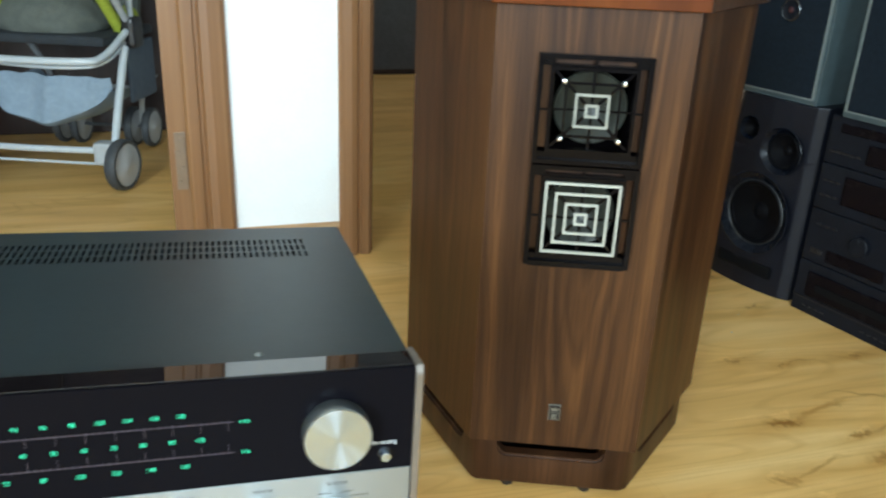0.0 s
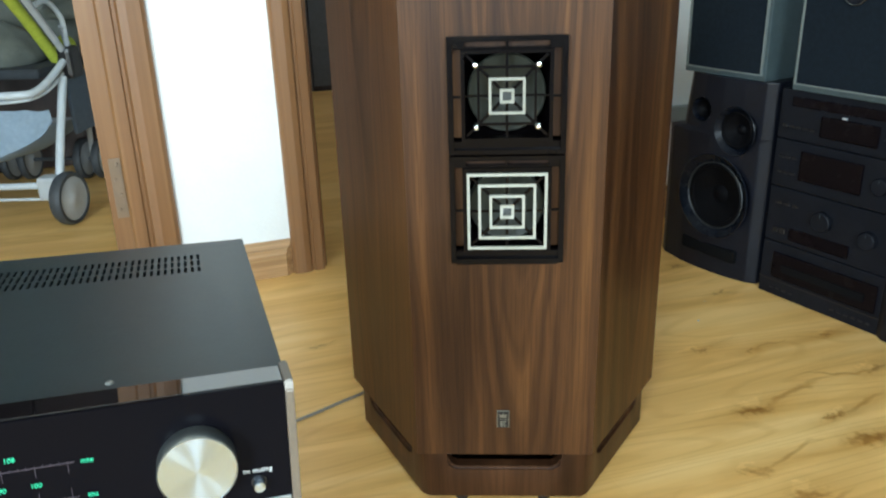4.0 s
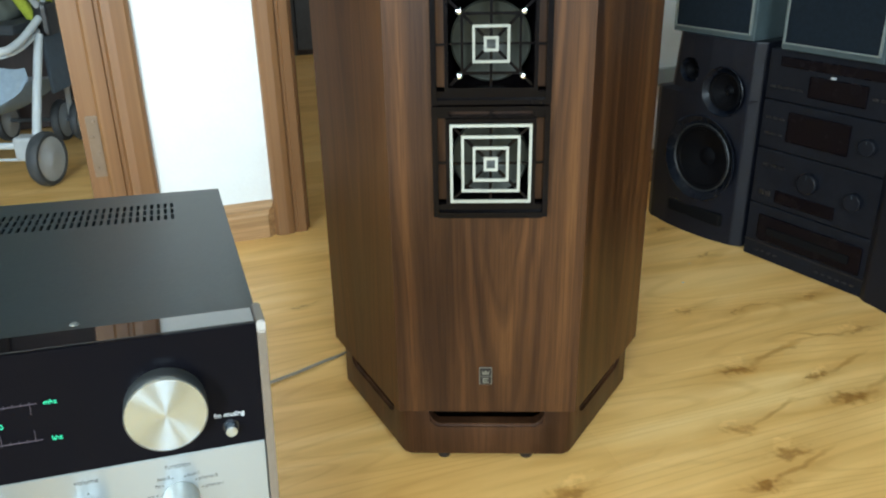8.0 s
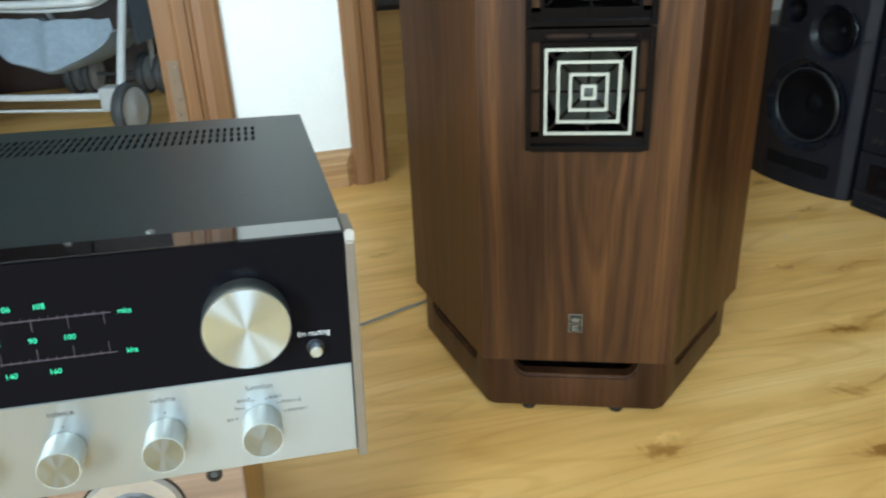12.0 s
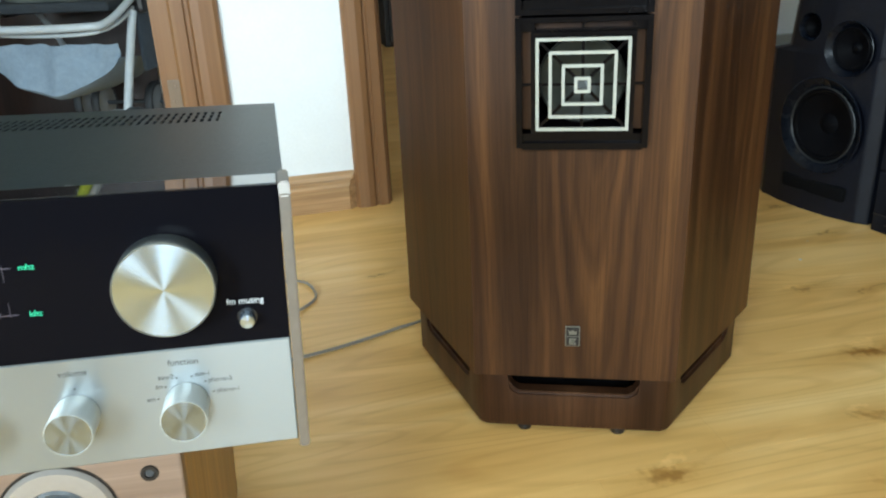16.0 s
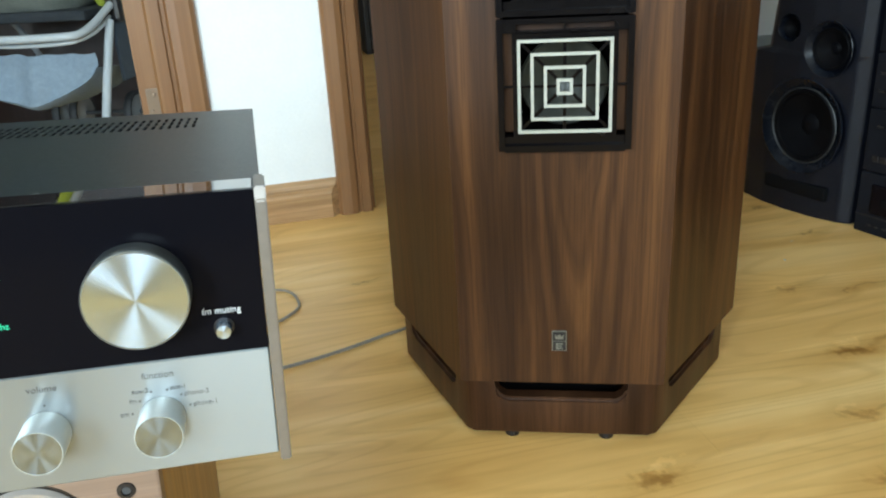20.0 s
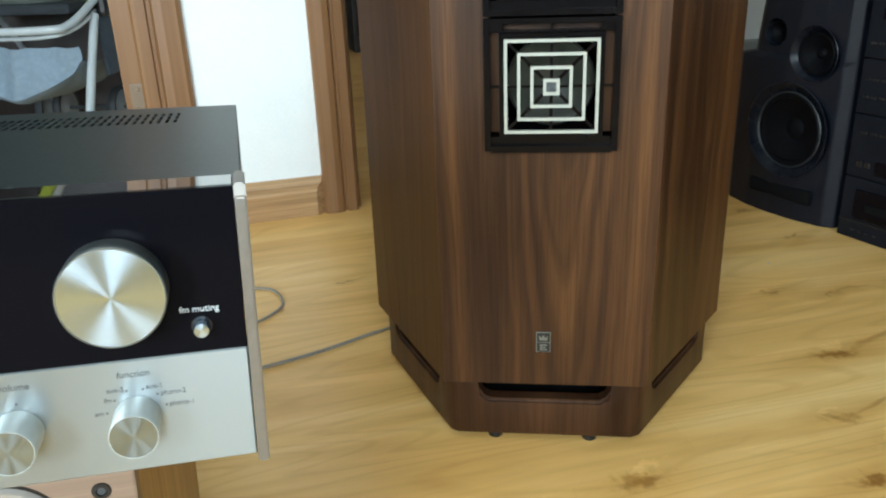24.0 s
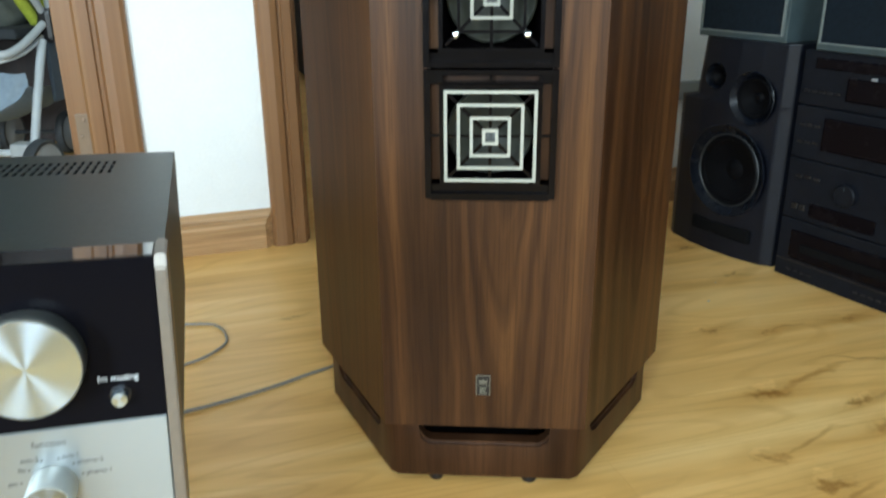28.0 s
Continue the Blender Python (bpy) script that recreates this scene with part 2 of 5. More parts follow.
def floor_material():
    """Yellow laminate with long grain, soft cathedral figure and scattered knots; grain along local x."""
    w = Mat("laminate_floor", (0.5, 0.33, 0.13), 0.36)
    geo = w.node("NewGeometry")
    plan = w.node("Mapping", Location=(-W_ORG[0], -W_ORG[1], 0))
    turn = w.node("Mapping", Rotation=(0, 0, radians(-W_ANG)))
    w.link(geo.outputs["Position"], plan.inputs[0])
    w.link(plan.outputs[0], turn.inputs[0])

    def grain(scale):
        mp = w.node("Mapping", Scale=scale)
        w.link(turn.outputs[0], mp.inputs[0])
        return mp.outputs[0]

    v = grain((0.8, 7, 7))
    broad = w.noise(v, 1.0, 3.0, 0.5, 1.4)
    c = w.ramp(broad, [(0.30, (0.66, 0.372, 0.110)), (0.5, (0.80, 0.486, 0.165)), (0.70, (0.87, 0.582, 0.238))])
    streak = w.noise(grain((2.4, 34, 34)), 1.0, 4.0, 0.6, 1.2)
    c = w.mix(c, w.ramp(streak, [(0.30, (0.80, 0.72, 0.58)), (0.6, (1.04, 1.04, 1.04))]), 0.4)
    # cathedral lines: contours of a slow noise
    slow = w.noise(grain((0.9, 5.5, 5.5)), 1.0, 1.0, 0.4, 0.5)
    wave = w.node("Math")
    wave.operation = "MULTIPLY"
    wave.inputs[1].default_value = 120.0
    w.link(slow, wave.inputs[0])
    sine = w.node("Math")
    sine.operation = "SINE"
    w.link(wave.outputs[0], sine.inputs[0])
    c = w.mix(c, w.ramp(sine.outputs[0], [(0.0, (1.0, 1.0, 1.0)), (0.55, (0.99, 0.985, 0.97)), (1.0, (0.82, 0.75, 0.64))]), 0.42)
    tone = w.node("ObjectInfo").outputs["Random"]
    c = w.mix(c, w.ramp(tone, [(0.0, (0.97, 0.96, 0.95)), (1.0, (1.03, 1.03, 1.03))]), 1.0)

    def shifted(scale, detail, amp):
        wob = w.node("TexNoise", Scale=scale, Detail=detail)
        w.link(turn.outputs[0], wob.inputs["Vector"])
        mid = w.node("VectorMath")
        mid.operation = "SUBTRACT"
        mid.inputs[1].default_value = (0.5, 0.5, 0.5)
        w.link(wob.outputs["Color"], mid.inputs[0])
        off = w.node("VectorMath")
        off.operation = "MULTIPLY_ADD"
        off.inputs[1].default_value = (amp[0], amp[1], 0.0)
        w.link(mid.outputs[0], off.inputs[0])
        w.link(turn.outputs[0], off.inputs[2])
        return off.outputs[0]

    def spot(vec, cu, cv, ru, rv, tilt, stops):
        """Multiply the colour by a ramp of the distance from a tilted ellipse's middle."""
        nonlocal c
        to = w.node("Mapping", Location=(-cu, -cv, 0))
        w.link(vec, to.inputs[0])
        rot = w.node("Mapping", Rotation=(0, 0, radians(-tilt)))
        w.link(to.outputs[0], rot.inputs[0])
        sc = w.node("Mapping", Scale=(0.25 / ru, 0.25 / rv, 0))
        w.link(rot.outputs[0], sc.inputs[0])
        ln = w.node("VectorMath")
        ln.operation = "LENGTH"
        w.link(sc.outputs[0], ln.inputs[0])
        c = w.mix(c, w.ramp(ln.outputs["Value"], stops), 1.0)

    rough_edge = shifted(58.0, 5.0, (0.080, 0.048))
    bent = shifted(14.0, 2.0, (0.050, 0.050))
    kr = random.Random(11)

    def fade(col, k):
        return tuple(1 - (1 - q) * k for q in col)

    for n, (ku, kv, size) in enumerate(KNOTS):
        size *= 1.2
        # brown shade drawn out along the grain, a curving tail, the broken eye and a pale chip
        s1, s2, s3 = kr.uniform(0.7, 1.1), kr.choice((0.25, 0.5, 0.9)), kr.uniform(0.75, 1.1)
        way = kr.choice((1, 1, -1))
        spot(bent, ku + 0.012, kv, 0.065 * size, 0.018 * size, 6, [(0.0, fade((0.78, 0.72, 0.62), s1)), (0.16, fade((0.88, 0.84, 0.77), s1)), (0.34, (1, 1, 1))])
        spot(bent, ku + way * 0.060 * size, kv + 0.012 * size, 0.055 * size, 0.0042 * size, way * 14, [(0.0, fade((0.62, 0.54, 0.42), s2)), (0.12, fade((0.76, 0.70, 0.60), s2)), (0.27, (1, 1, 1))])
        spot(rough_edge, ku, kv, kr.uniform(0.014, 0.026) * size, kr.uniform(0.007, 0.010) * size, kr.uniform(-15, 20), [(0.0, fade((0.50, 0.40, 0.29), s3)), (0.10, fade((0.60, 0.52, 0.41), s3)), (0.22, fade((0.90, 0.87, 0.82), s3)), (0.34, (1, 1, 1))])
        if n % 3 != 2:
            spot(rough_edge, ku + kr.uniform(-0.02, 0.015) * size, kv + 0.013 * size, 0.014 * size, 0.0050 * size, 20, [(0.0, (1.16, 1.19, 1.28)), (0.16, (1.10, 1.12, 1.16)), (0.28, (1, 1, 1))])
    w.colour(c)
    w.rough_from(streak, 0.27, 0.44)
    w.bump(streak, 0.06, 0.0006)
    return w.m


FLOOR = floor_material()
PAINT = plain("white_wall_paint", (0.84, 0.86, 0.86), 0.75, var=0.02, scale=160, bump=0.10)
# made-up mid grey for room walls, set low to cut bounced light and haze
TAUPE = plain("low_bounce_grey", (0.24, 0.265, 0.27), 0.8, var=0.03, scale=120)
CEIL = plain("ceiling_paint", (0.62, 0.63, 0.63), 0.8, var=0.02, scale=120)
LID = plain("charcoal_lid_paint", (0.0172, 0.0285, 0.0335), 0.40, var=0.10, scale=420, bump=0.10)
SIDE = plain("black_side_paint", (0.018, 0.017, 0.016), 0.35, var=0.15, scale=200)
# near-black for slots and interiors, their inner shade put into the colour
DARKIN = plain("inside_shade_black", (0.0035, 0.0035, 0.004), 0.8, specular=0.1)
BLACKP = plain("black_plastic", (0.010, 0.009, 0.010), 0.32, var=0.2, scale=120)
GRILLEB = plain("brown_black_plastic", (0.0034, 0.0026, 0.0031), 0.22, specular=0.12, var=0.08, scale=40, bump=0.0)
HORNIN = plain("horn_throat_grey", (0.036, 0.038, 0.030), 0.30, var=0.2, scale=60)
# darker cream for the upper horn's rings, the shade of their recess in the colour
CREAM_SHADED = plain("shaded_cream_plastic", (0.30, 0.30, 0.255), 0.45, var=0.06, scale=150)
CREAM = plain("cream_plastic", (0.42, 0.42, 0.36), 0.5, var=0.04, scale=150)
HIFI = plain("hifi_black_metal", (0.0070, 0.0080, 0.0118), 0.46, specular=0.14, var=0.2, scale=80)
HIFI2 = plain("hifi_dark_window", (0.0042, 0.0028, 0.0040), 0.25, specular=0.10, var=0.04, scale=30, bump=0.0)
SPKBLUE = plain("speaker_black_ash", (0.0058, 0.0070, 0.0120), 0.36, specular=0.22, var=0.2, scale=140, bump=0.2)
GLOSSB = plain("gloss_black_rim", (0.004, 0.006, 0.011), 0.26, specular=0.20, var=0.1)
CONE = plain("woofer_cone", (0.0035, 0.0035, 0.0045), 0.5, specular=0.06, var=0.2, scale=200, bump=0.2)
RUBBER = plain("rubber", (0.05, 0.055, 0.06), 0.6, var=0.15, scale=60)
GREYCAB = plain("grey_cabinet_vinyl", (0.046, 0.068, 0.075), 0.45, var=0.12, scale=70)
CLOTHG = plain("black_grille_cloth", (0.0060, 0.0105, 0.0165), 0.85, var=0.3, scale=900, bump=0.4, specular=0.15)
GREYDUCT = plain("pale_grey_plastic", (0.30, 0.33, 0.33), 0.5, var=0.04)
RINGG = plain("woofer_ring", (0.022, 0.024, 0.026), 0.45, var=0.1)
TRIMG = plain("pale_grille_frame", (0.16, 0.185, 0.18), 0.4, var=0.1)
LABELS = plain("silver_label", (0.46, 0.49, 0.53), 0.35, 0.3, var=0.05)
REDDOT = plain("red_dome", (0.055, 0.018, 0.020), 0.35)
CABLE = plain("grey_cable", (0.25, 0.225, 0.19), 0.5, var=0.08, scale=60)
STEEL = plain("steel_hinge", (0.25, 0.18, 0.125), 0.38, 0.35, var=0.1)
CHROMEDULL = plain("dull_chrome_rim", (0.11, 0.12, 0.125), 0.25, 0.9, var=0.1)
CHROME = Mat("chrome", (0.75, 0.76, 0.76), 0.12, 1.0).m
TUBEW = plain("white_tube_paint", (0.50, 0.54, 0.56), 0.3, var=0.05)
HUB = plain("grey_hub", (0.40, 0.42, 0.43), 0.5, var=0.08)
FABRIC = plain("blue_grey_fabric", (0.23, 0.30, 0.37), 0.9, var=0.12, scale=500, bump=0.35)
SIDEFAB = plain("dark_blue_grey_fabric", (0.075, 0.10, 0.13), 0.9, var=0.15, scale=400, bump=0.3)
DARKFAB = plain("dark_fabric", (0.025, 0.03, 0.035), 0.9, var=0.25, scale=300, bump=0.3)
LIME = plain("lime_fabric", (0.34, 0.40, 0.04), 0.85, var=0.15, scale=200, bump=0.3)
GREENB = plain("green_bag_fabric", (0.19, 0.52, 0.05), 0.6, var=0.1, scale=200, bump=0.2)
ORANGE = plain("orange_trim", (0.75, 0.20, 0.03), 0.6)
YELLOWC = plain("yellow_cloth", (0.40, 0.39, 0.025), 0.9, var=0.12, scale=120, bump=0.3)
PINKC = plain("dusty_pink_cloth", (0.25, 0.165, 0.155), 0.9, var=0.12, scale=120, bump=0.3)
WHITEC = plain("white_cloth", (0.42, 0.46, 0.49), 0.9, var=0.12, scale=120, bump=0.3)
MAGENTA = plain("magenta_fabric", (0.32, 0.10, 0.27), 0.9, var=0.2, scale=60)
BLUEC = plain("blue_fabric", (0.07, 0.09, 0.24), 0.9, var=0.2, scale=60)
GREYSEAT = plain("grey_seat_fabric", (0.10, 0.11, 0.095), 0.9, var=0.15, scale=300, bump=0.3)
INK = Mat("panel_ink", (0.10, 0.10, 0.10), 0.6).m
WHITEINK = Mat("white_print", (0.75, 0.78, 0.80), 0.5).m
DIALLINE = Mat("dial_line_print", (0.055, 0.042, 0.060), 0.5).m
GREENLIT = Mat("lit_green_print", (0.02, 0.3, 0.18), 0.5, emission=(0.02, 0.72, 0.36), strength=1.0).m
GLOSSY = Mat("black_dial_glass", (0.006, 0.005, 0.006), 0.04, coat=1.0, coat_rough=0.02).m
DIALFACE = Mat("black_dial_face", (0.0046, 0.0044, 0.0062), 0.07, specular=0.03).m
GOLDP = plain("badge_pewter", (0.19, 0.195, 0.17), 0.35, 0.6, var=0.1)


def brushed(name, base, rough, aniso, metal=1.0, flat=False):
    """Turned or brushed aluminium; light is smeared across the grooves, which run round the knobs and along the panels."""
    w = Mat(name, base, rough, metal, aniso=aniso)
    w.p.inputs["Anisotropic Rotation"].default_value = 0.25
    t = w.node("Tangent")
    if flat:
        t.direction_type, t.uv_map = "UV_MAP", "along"
    else:
        t.direction_type, t.axis = "RADIAL", "Z"
    w.link(t.outputs[0], w.p.inputs["Tangent"])
    return w.m


KNOB = brushed("turned_aluminium", (0.425, 0.52, 0.63), 0.25, 0.92)
SATIN = plain("satin_aluminium", (0.62, 0.66, 0.65), 0.30, 0.35, var=0.03, scale=100)
PANEL = brushed("brushed_silver_panel", (0.30, 0.325, 0.33), 0.30, 0.90, 0.70, True)
KNOBDARK = brushed("turned_bronze_aluminium", (0.24, 0.285, 0.325), 0.27, 0.88)
KNOBSIDE = plain("milled_aluminium", (0.30, 0.33, 0.33), 0.30, 0.9, var=0.06, scale=200)
RINGPALE = plain("pale_metal_ring", (0.40, 0.36, 0.32), 0.40, 0.4, var=0.05, scale=120)
DOMEG = plain("grey_dome_film", (0.085, 0.095, 0.10), 0.35, var=0.12, scale=90)
POST = plain("satin_aluminium_post", (0.22, 0.195, 0.17), 0.40, 0.6, var=0.06, scale=200)


# ---- building helpers ----
def part(name, bm, material, parent=None, label="", m=None, smooth=False):
    """Links a bmesh as one mesh object, under a thing or part if given."""
    me = bpy.data.meshes.new(name)
    bmesh.ops.recalc_face_normals(bm, faces=bm.faces[:])
    bm.to_mesh(me)
    bm.free()
    me.materials.append(material)
    if smooth:
        for p in me.polygons:
            p.use_smooth = True
        me.set_sharp_from_angle(angle=radians(38))
    ob = new(name, me)
    if parent is not None:
        ob.parent = parent
    if m is not None:
        ob.matrix_local = m
    if label:
        tagged(ob, label)
    return ob


def thing(name, m, label, category, group="", kind=""):
    e = new(name)
    e.empty_display_size = 0.05
    e.matrix_world = m
    return tagged(e, label, category, group, kind)


def box(x0, x1, y0, y1, z0, z1, bevel=0.0, seg=2, bm=None):
    own = bm is None
    bm = bm or bmesh.new()
    r = bmesh.ops.create_cube(bm, size=1)
    vs = r["verts"]
    bmesh.ops.scale(bm, vec=(x1 - x0, y1 - y0, z1 - z0), verts=vs)
    bmesh.ops.translate(bm, vec=((x0 + x1) / 2, (y0 + y1) / 2, (z0 + z1) / 2), verts=vs)
    if bevel:
        es = list({e for v in vs for e in v.link_edges})
        bmesh.ops.bevel(bm, geom=es, offset=bevel, segments=seg, affect="EDGES", profile=0.6)
    return bm


def prism(poly, z0, z1, bevel=0.0, seg=2):
    bm = bmesh.new()
    lo = [bm.verts.new((x, y, z0)) for x, y in poly]
    hi = [bm.verts.new((x, y, z1)) for x, y in poly]
    bm.faces.new(lo[::-1])
    bm.faces.new(hi)
    k = len(poly)
    for i in range(k):
        bm.faces.new((lo[i], lo[(i + 1) % k], hi[(i + 1) % k], hi[i]))
    if bevel:
        bmesh.ops.bevel(bm, geom=bm.edges[:], offset=bevel, segments=seg, affect="EDGES", profile=0.6)
    return bm


def lathe(profile, n=48, bm=None, m=None):
    """A turned shape round local z from (radius, height) pairs."""
    bm = bm or bmesh.new()
    rings = []
    made = []
    for r, z in profile:
        if r < 1e-6:
            rings.append([bm.verts.new((0, 0, z))])
        else:
            rings.append([bm.verts.new((r * math.cos(2 * math.pi * i / n), r * math.sin(2 * math.pi * i / n), z)) for i in range(n)])
        made += rings[-1]
    for a, b in zip(rings, rings[1:]):
        for i in range(n):
            j = (i + 1) % n
            q = [a[i % len(a)], a[j % len(a)], b[j % len(b)], b[i % len(b)]]
            q = list(dict.fromkeys(q))
            if len(q) > 2:
                bm.faces.new(q)
    if m is not None:
        bmesh.ops.transform(bm, matrix=m, verts=made)
    return bm


def tube(points, r, n=10, bm=None, smooth_steps=6):
    """A round bar swept along a smoothed line of points."""
    bm = bm or bmesh.new()
    pts = [Vector(p) for p in points]
    if smooth_steps > 1 and len(pts) > 2:
        out = []
        for i in range(len(pts) - 1):
            p0, p1, p2, p3 = pts[max(i - 1, 0)], pts[i], pts[i + 1], pts[min(i + 2, len(pts) - 1)]
            for k in range(smooth_steps):
                t = k / smooth_steps
                out.append(0.5 * ((2 * p1) + (p2 - p0) * t + (2 * p0 - 5 * p1 + 4 * p2 - p3) * t * t + (3 * p1 - p0 - 3 * p2 + p3) * t ** 3))
        pts = out + [pts[-1]]
    up = Vector((0, 0, 1))
    rings = []
    for i, p in enumerate(pts):
        d = (pts[min(i + 1, len(pts) - 1)] - pts[max(i - 1, 0)]).normalized()
        if abs(d.dot(up)) > 0.95:
            up = Vector((1, 0, 0)) if abs(d.x) < 0.9 else Vector((0, 1, 0))
        s = d.cross(up).normalized()
        u = s.cross(d).normalized()
        up = u
        rings.append([bm.verts.new(p + r * (math.cos(2 * math.pi * k / n) * s + math.sin(2 * math.pi * k / n) * u)) for k in range(n)])
    for a, b in zip(rings, rings[1:]):
        for k in range(n):
            bm.faces.new((a[k], a[(k + 1) % n], b[(k + 1) % n], b[k]))
    bm.faces.new(rings[0][::-1])
    bm.faces.new(rings[-1])
    return bm


def square_ring(half, width, y0, y1, cx=0.0, cz=0.0):
    """A square frame in the x-z plane, from y0 (near) to y1 (far)."""
    bm = bmesh.new()
    o, i = half, half - width
    out = [(-o, -o), (o, -o), (o, o), (-o, o)]
    inn = [(-i, -i), (i, -i), (i, i), (-i, i)]
    v = {}
    for nm, pts in (("o", out), ("i", inn)):
        for y in (y0, y1):
            v[nm, y] = [bm.verts.new((cx + x, y, cz + z)) for x, z in pts]
    for k in range(4):
        j = (k + 1) % 4
        bm.faces.new((v["o", y0][k], v["o", y0][j], v["i", y0][j], v["i", y0][k]))
        bm.faces.new((v["o", y1][k], v["i", y1][k], v["i", y1][j], v["o", y1][j]))
        bm.faces.new((v["o", y0][k], v["o", y1][k], v["o", y1][j], v["o", y0][j]))
        bm.faces.new((v["i", y0][k], v["i", y0][j], v["i", y1][j], v["i", y1][k]))
    return bm


def words(name, text, size, material, parent, m, align="CENTER", depth=0.0003, spacing=1.0):
    cu = bpy.data.curves.new(name, "FONT")
    cu.body, cu.size, cu.align_x, cu.align_y, cu.extrude, cu.space_character = text, size, align, "CENTER", depth, spacing
    cu.offset = -0.006 * size
    tmp = new(name + "_tmp", cu)
    me = bpy.data.meshes.new_from_object(tmp.evaluated_get(bpy.context.evaluated_depsgraph_get()))
    bpy.data.objects.remove(tmp)
    me.materials.clear()
    me.materials.append(material)
    ob = new(name, me)
    ob.parent = parent
    ob.matrix_local = m
    return ob


def lumps(rx, ry, rz, seed, amp=0.35, freq=9.0, sub=4):
    """A crumpled heap: a squashed ball with noise folds and a flat base."""
    bm = bmesh.new()
    bmesh.ops.create_icosphere(bm, subdivisions=sub, radius=1)
    for v in bm.verts:
        q = v.co * 1.0
        f = 1 + amp * noise.fractal(Vector((q.x * rx, q.y * ry, q.z * rz)) * freq + Vector((seed, seed * 2, 0)), 0.7, 2.0, 3)
        v.co = Vector((q.x * rx * f, q.y * ry * f, max(q.z * f, -0.35) * rz + 0.35 * rz))
    return bm


FRONT = Matrix(((1, 0, 0, 0), (0, 0, -1, 0), (0, 1, 0, 0), (0, 0, 0, 1)))   # local x right, y up, z towards the viewer (-y)


# ---- room shell ----
CEILING_Z = 2.65
U0, U1, VB, VF = -3.0, 2.1, -4.0, 3.9       # the plan in wall coordinates
PART = 0.10                                  # partition between the two rooms beyond
TH = 0.15


def structure(name, bm, material, label, category):
    ob = part(name, bm, material, None, "", WALL.copy())
    return tagged(ob, label, category, kind="structure")


def boxes(rows):
    bm = bmesh.new()
    for r in rows:
        box(*r, bm=bm)
    return bm


DOOR_H = 2.05
D1 = (-1.00, -0.086)      # opening to the room with the pushchair
D2 = (0.322, 1.175)      # opening to the room with the shelf
structure("wall_north", boxes([
    (U0 - TH, D1[0], 0, TH, 0, CEILING_Z), (D1[0], D1[1], 0, TH, DOOR_H, CEILING_Z), (D1[1], D2[0], 0, TH, 0, CEILING_Z),
    (D2[0], D2[1], 0, TH, DOOR_H, CEILING_Z), (D2[1], U1 + TH, 0, TH, 0, CEILING_Z)]), PAINT, "white painted wall with two door openings", "wall")
structure("wall_east", boxes([(U1, U1 + TH, VB - TH, 0, 0, CEILING_Z)]), TAUPE, "plain wall behind the stereo stack, grey to cut bounced light", "wall")
structure("wall_west", boxes([(U0 - TH, U0, VB - TH, 0, 0, CEILING_Z)]), TAUPE, "plain wall out of view, grey to cut bounced light", "wall")
WINDOWS = ((-0.50, 0.40), (-2.60, -1.50))
WZ0, WZ1 = 0.75, 2.15
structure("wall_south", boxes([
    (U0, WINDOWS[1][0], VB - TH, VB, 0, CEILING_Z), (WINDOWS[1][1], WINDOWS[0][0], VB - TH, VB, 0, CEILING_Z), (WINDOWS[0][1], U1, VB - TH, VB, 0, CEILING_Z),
    *[(a, b, VB - TH, VB, 0, WZ0) for a, b in WINDOWS], *[(a, b, VB - TH, VB, WZ1, CEILING_Z) for a, b in WINDOWS]]), TAUPE, "wall with two windows, grey to cut bounced light", "wall")
structure("wall_partition", boxes([(PART - 0.05, PART + 0.05, TH, VF, 0, CEILING_Z)]), PAINT, "white partition between two rooms", "wall")
structure("wall_far", boxes([(U0 - TH, 3.1, VF, VF + TH, 0, CEILING_Z)]), PAINT, "far white wall of the rooms beyond", "wall")
structure("wall_far_east", boxes([
    (2.95, 3.1, 0, 1.3, 0, CEILING_Z), (2.95, 3.1, 2.7, VF, 0, CEILING_Z), (2.95, 3.1, 1.3, 2.7, 0, 0.9), (2.95, 3.1, 1.3, 2.7, 2.1, CEILING_Z),
    (U1 + TH, 2.95, 0, TH, 0, CEILING_Z)]), PAINT, "white wall with an added, unseen window opening", "wall")
structure("wall_far_west", boxes([
    (U0 - TH, U0, TH, 1.5, 0, CEILING_Z), (U0 - TH, U0, 2.9, VF, 0, CEILING_Z), (U0 - TH, U0, 1.5, 2.9, 0, 0.9), (U0 - TH, U0, 1.5, 2.9, 2.1, CEILING_Z)]),
    PAINT, "white wall with an added, unseen window opening", "wall")
structure("ceiling", boxes([(U0 - TH, U1 + TH, VB - TH, 0, CEILING_Z, CEILING_Z + 0.1), (U0 - TH, 3.1, 0, VF + TH, CEILING_Z, CEILING_Z + 0.1)]), CEIL, "plain white ceiling", "ceiling")

for k, (a, b) in enumerate(WINDOWS):
    win = thing("window_%d" % (k + 1), WALL @ pose(0, VB, 0), "white-framed window letting in daylight", "window", kind="structure")
    for nm, r in (("window_frame", (a, b, -0.10, -0.04, WZ0, WZ0 + 0.05)), ("window_frame", (a, b, -0.10, -0.04, WZ1 - 0.05, WZ1)),
                  ("window_frame", (a, a + 0.05, -0.10, -0.04, WZ0 + 0.05, WZ1 - 0.05)), ("window_frame", (b - 0.05, b, -0.10, -0.04, WZ0 + 0.05, WZ1 - 0.05)),
                  ("window_sill", (a - 0.05, b + 0.05, 0.0, 0.08, WZ0 - 0.03, WZ0))):
        part(nm, box(*r, bevel=0.004), PAINT, win)

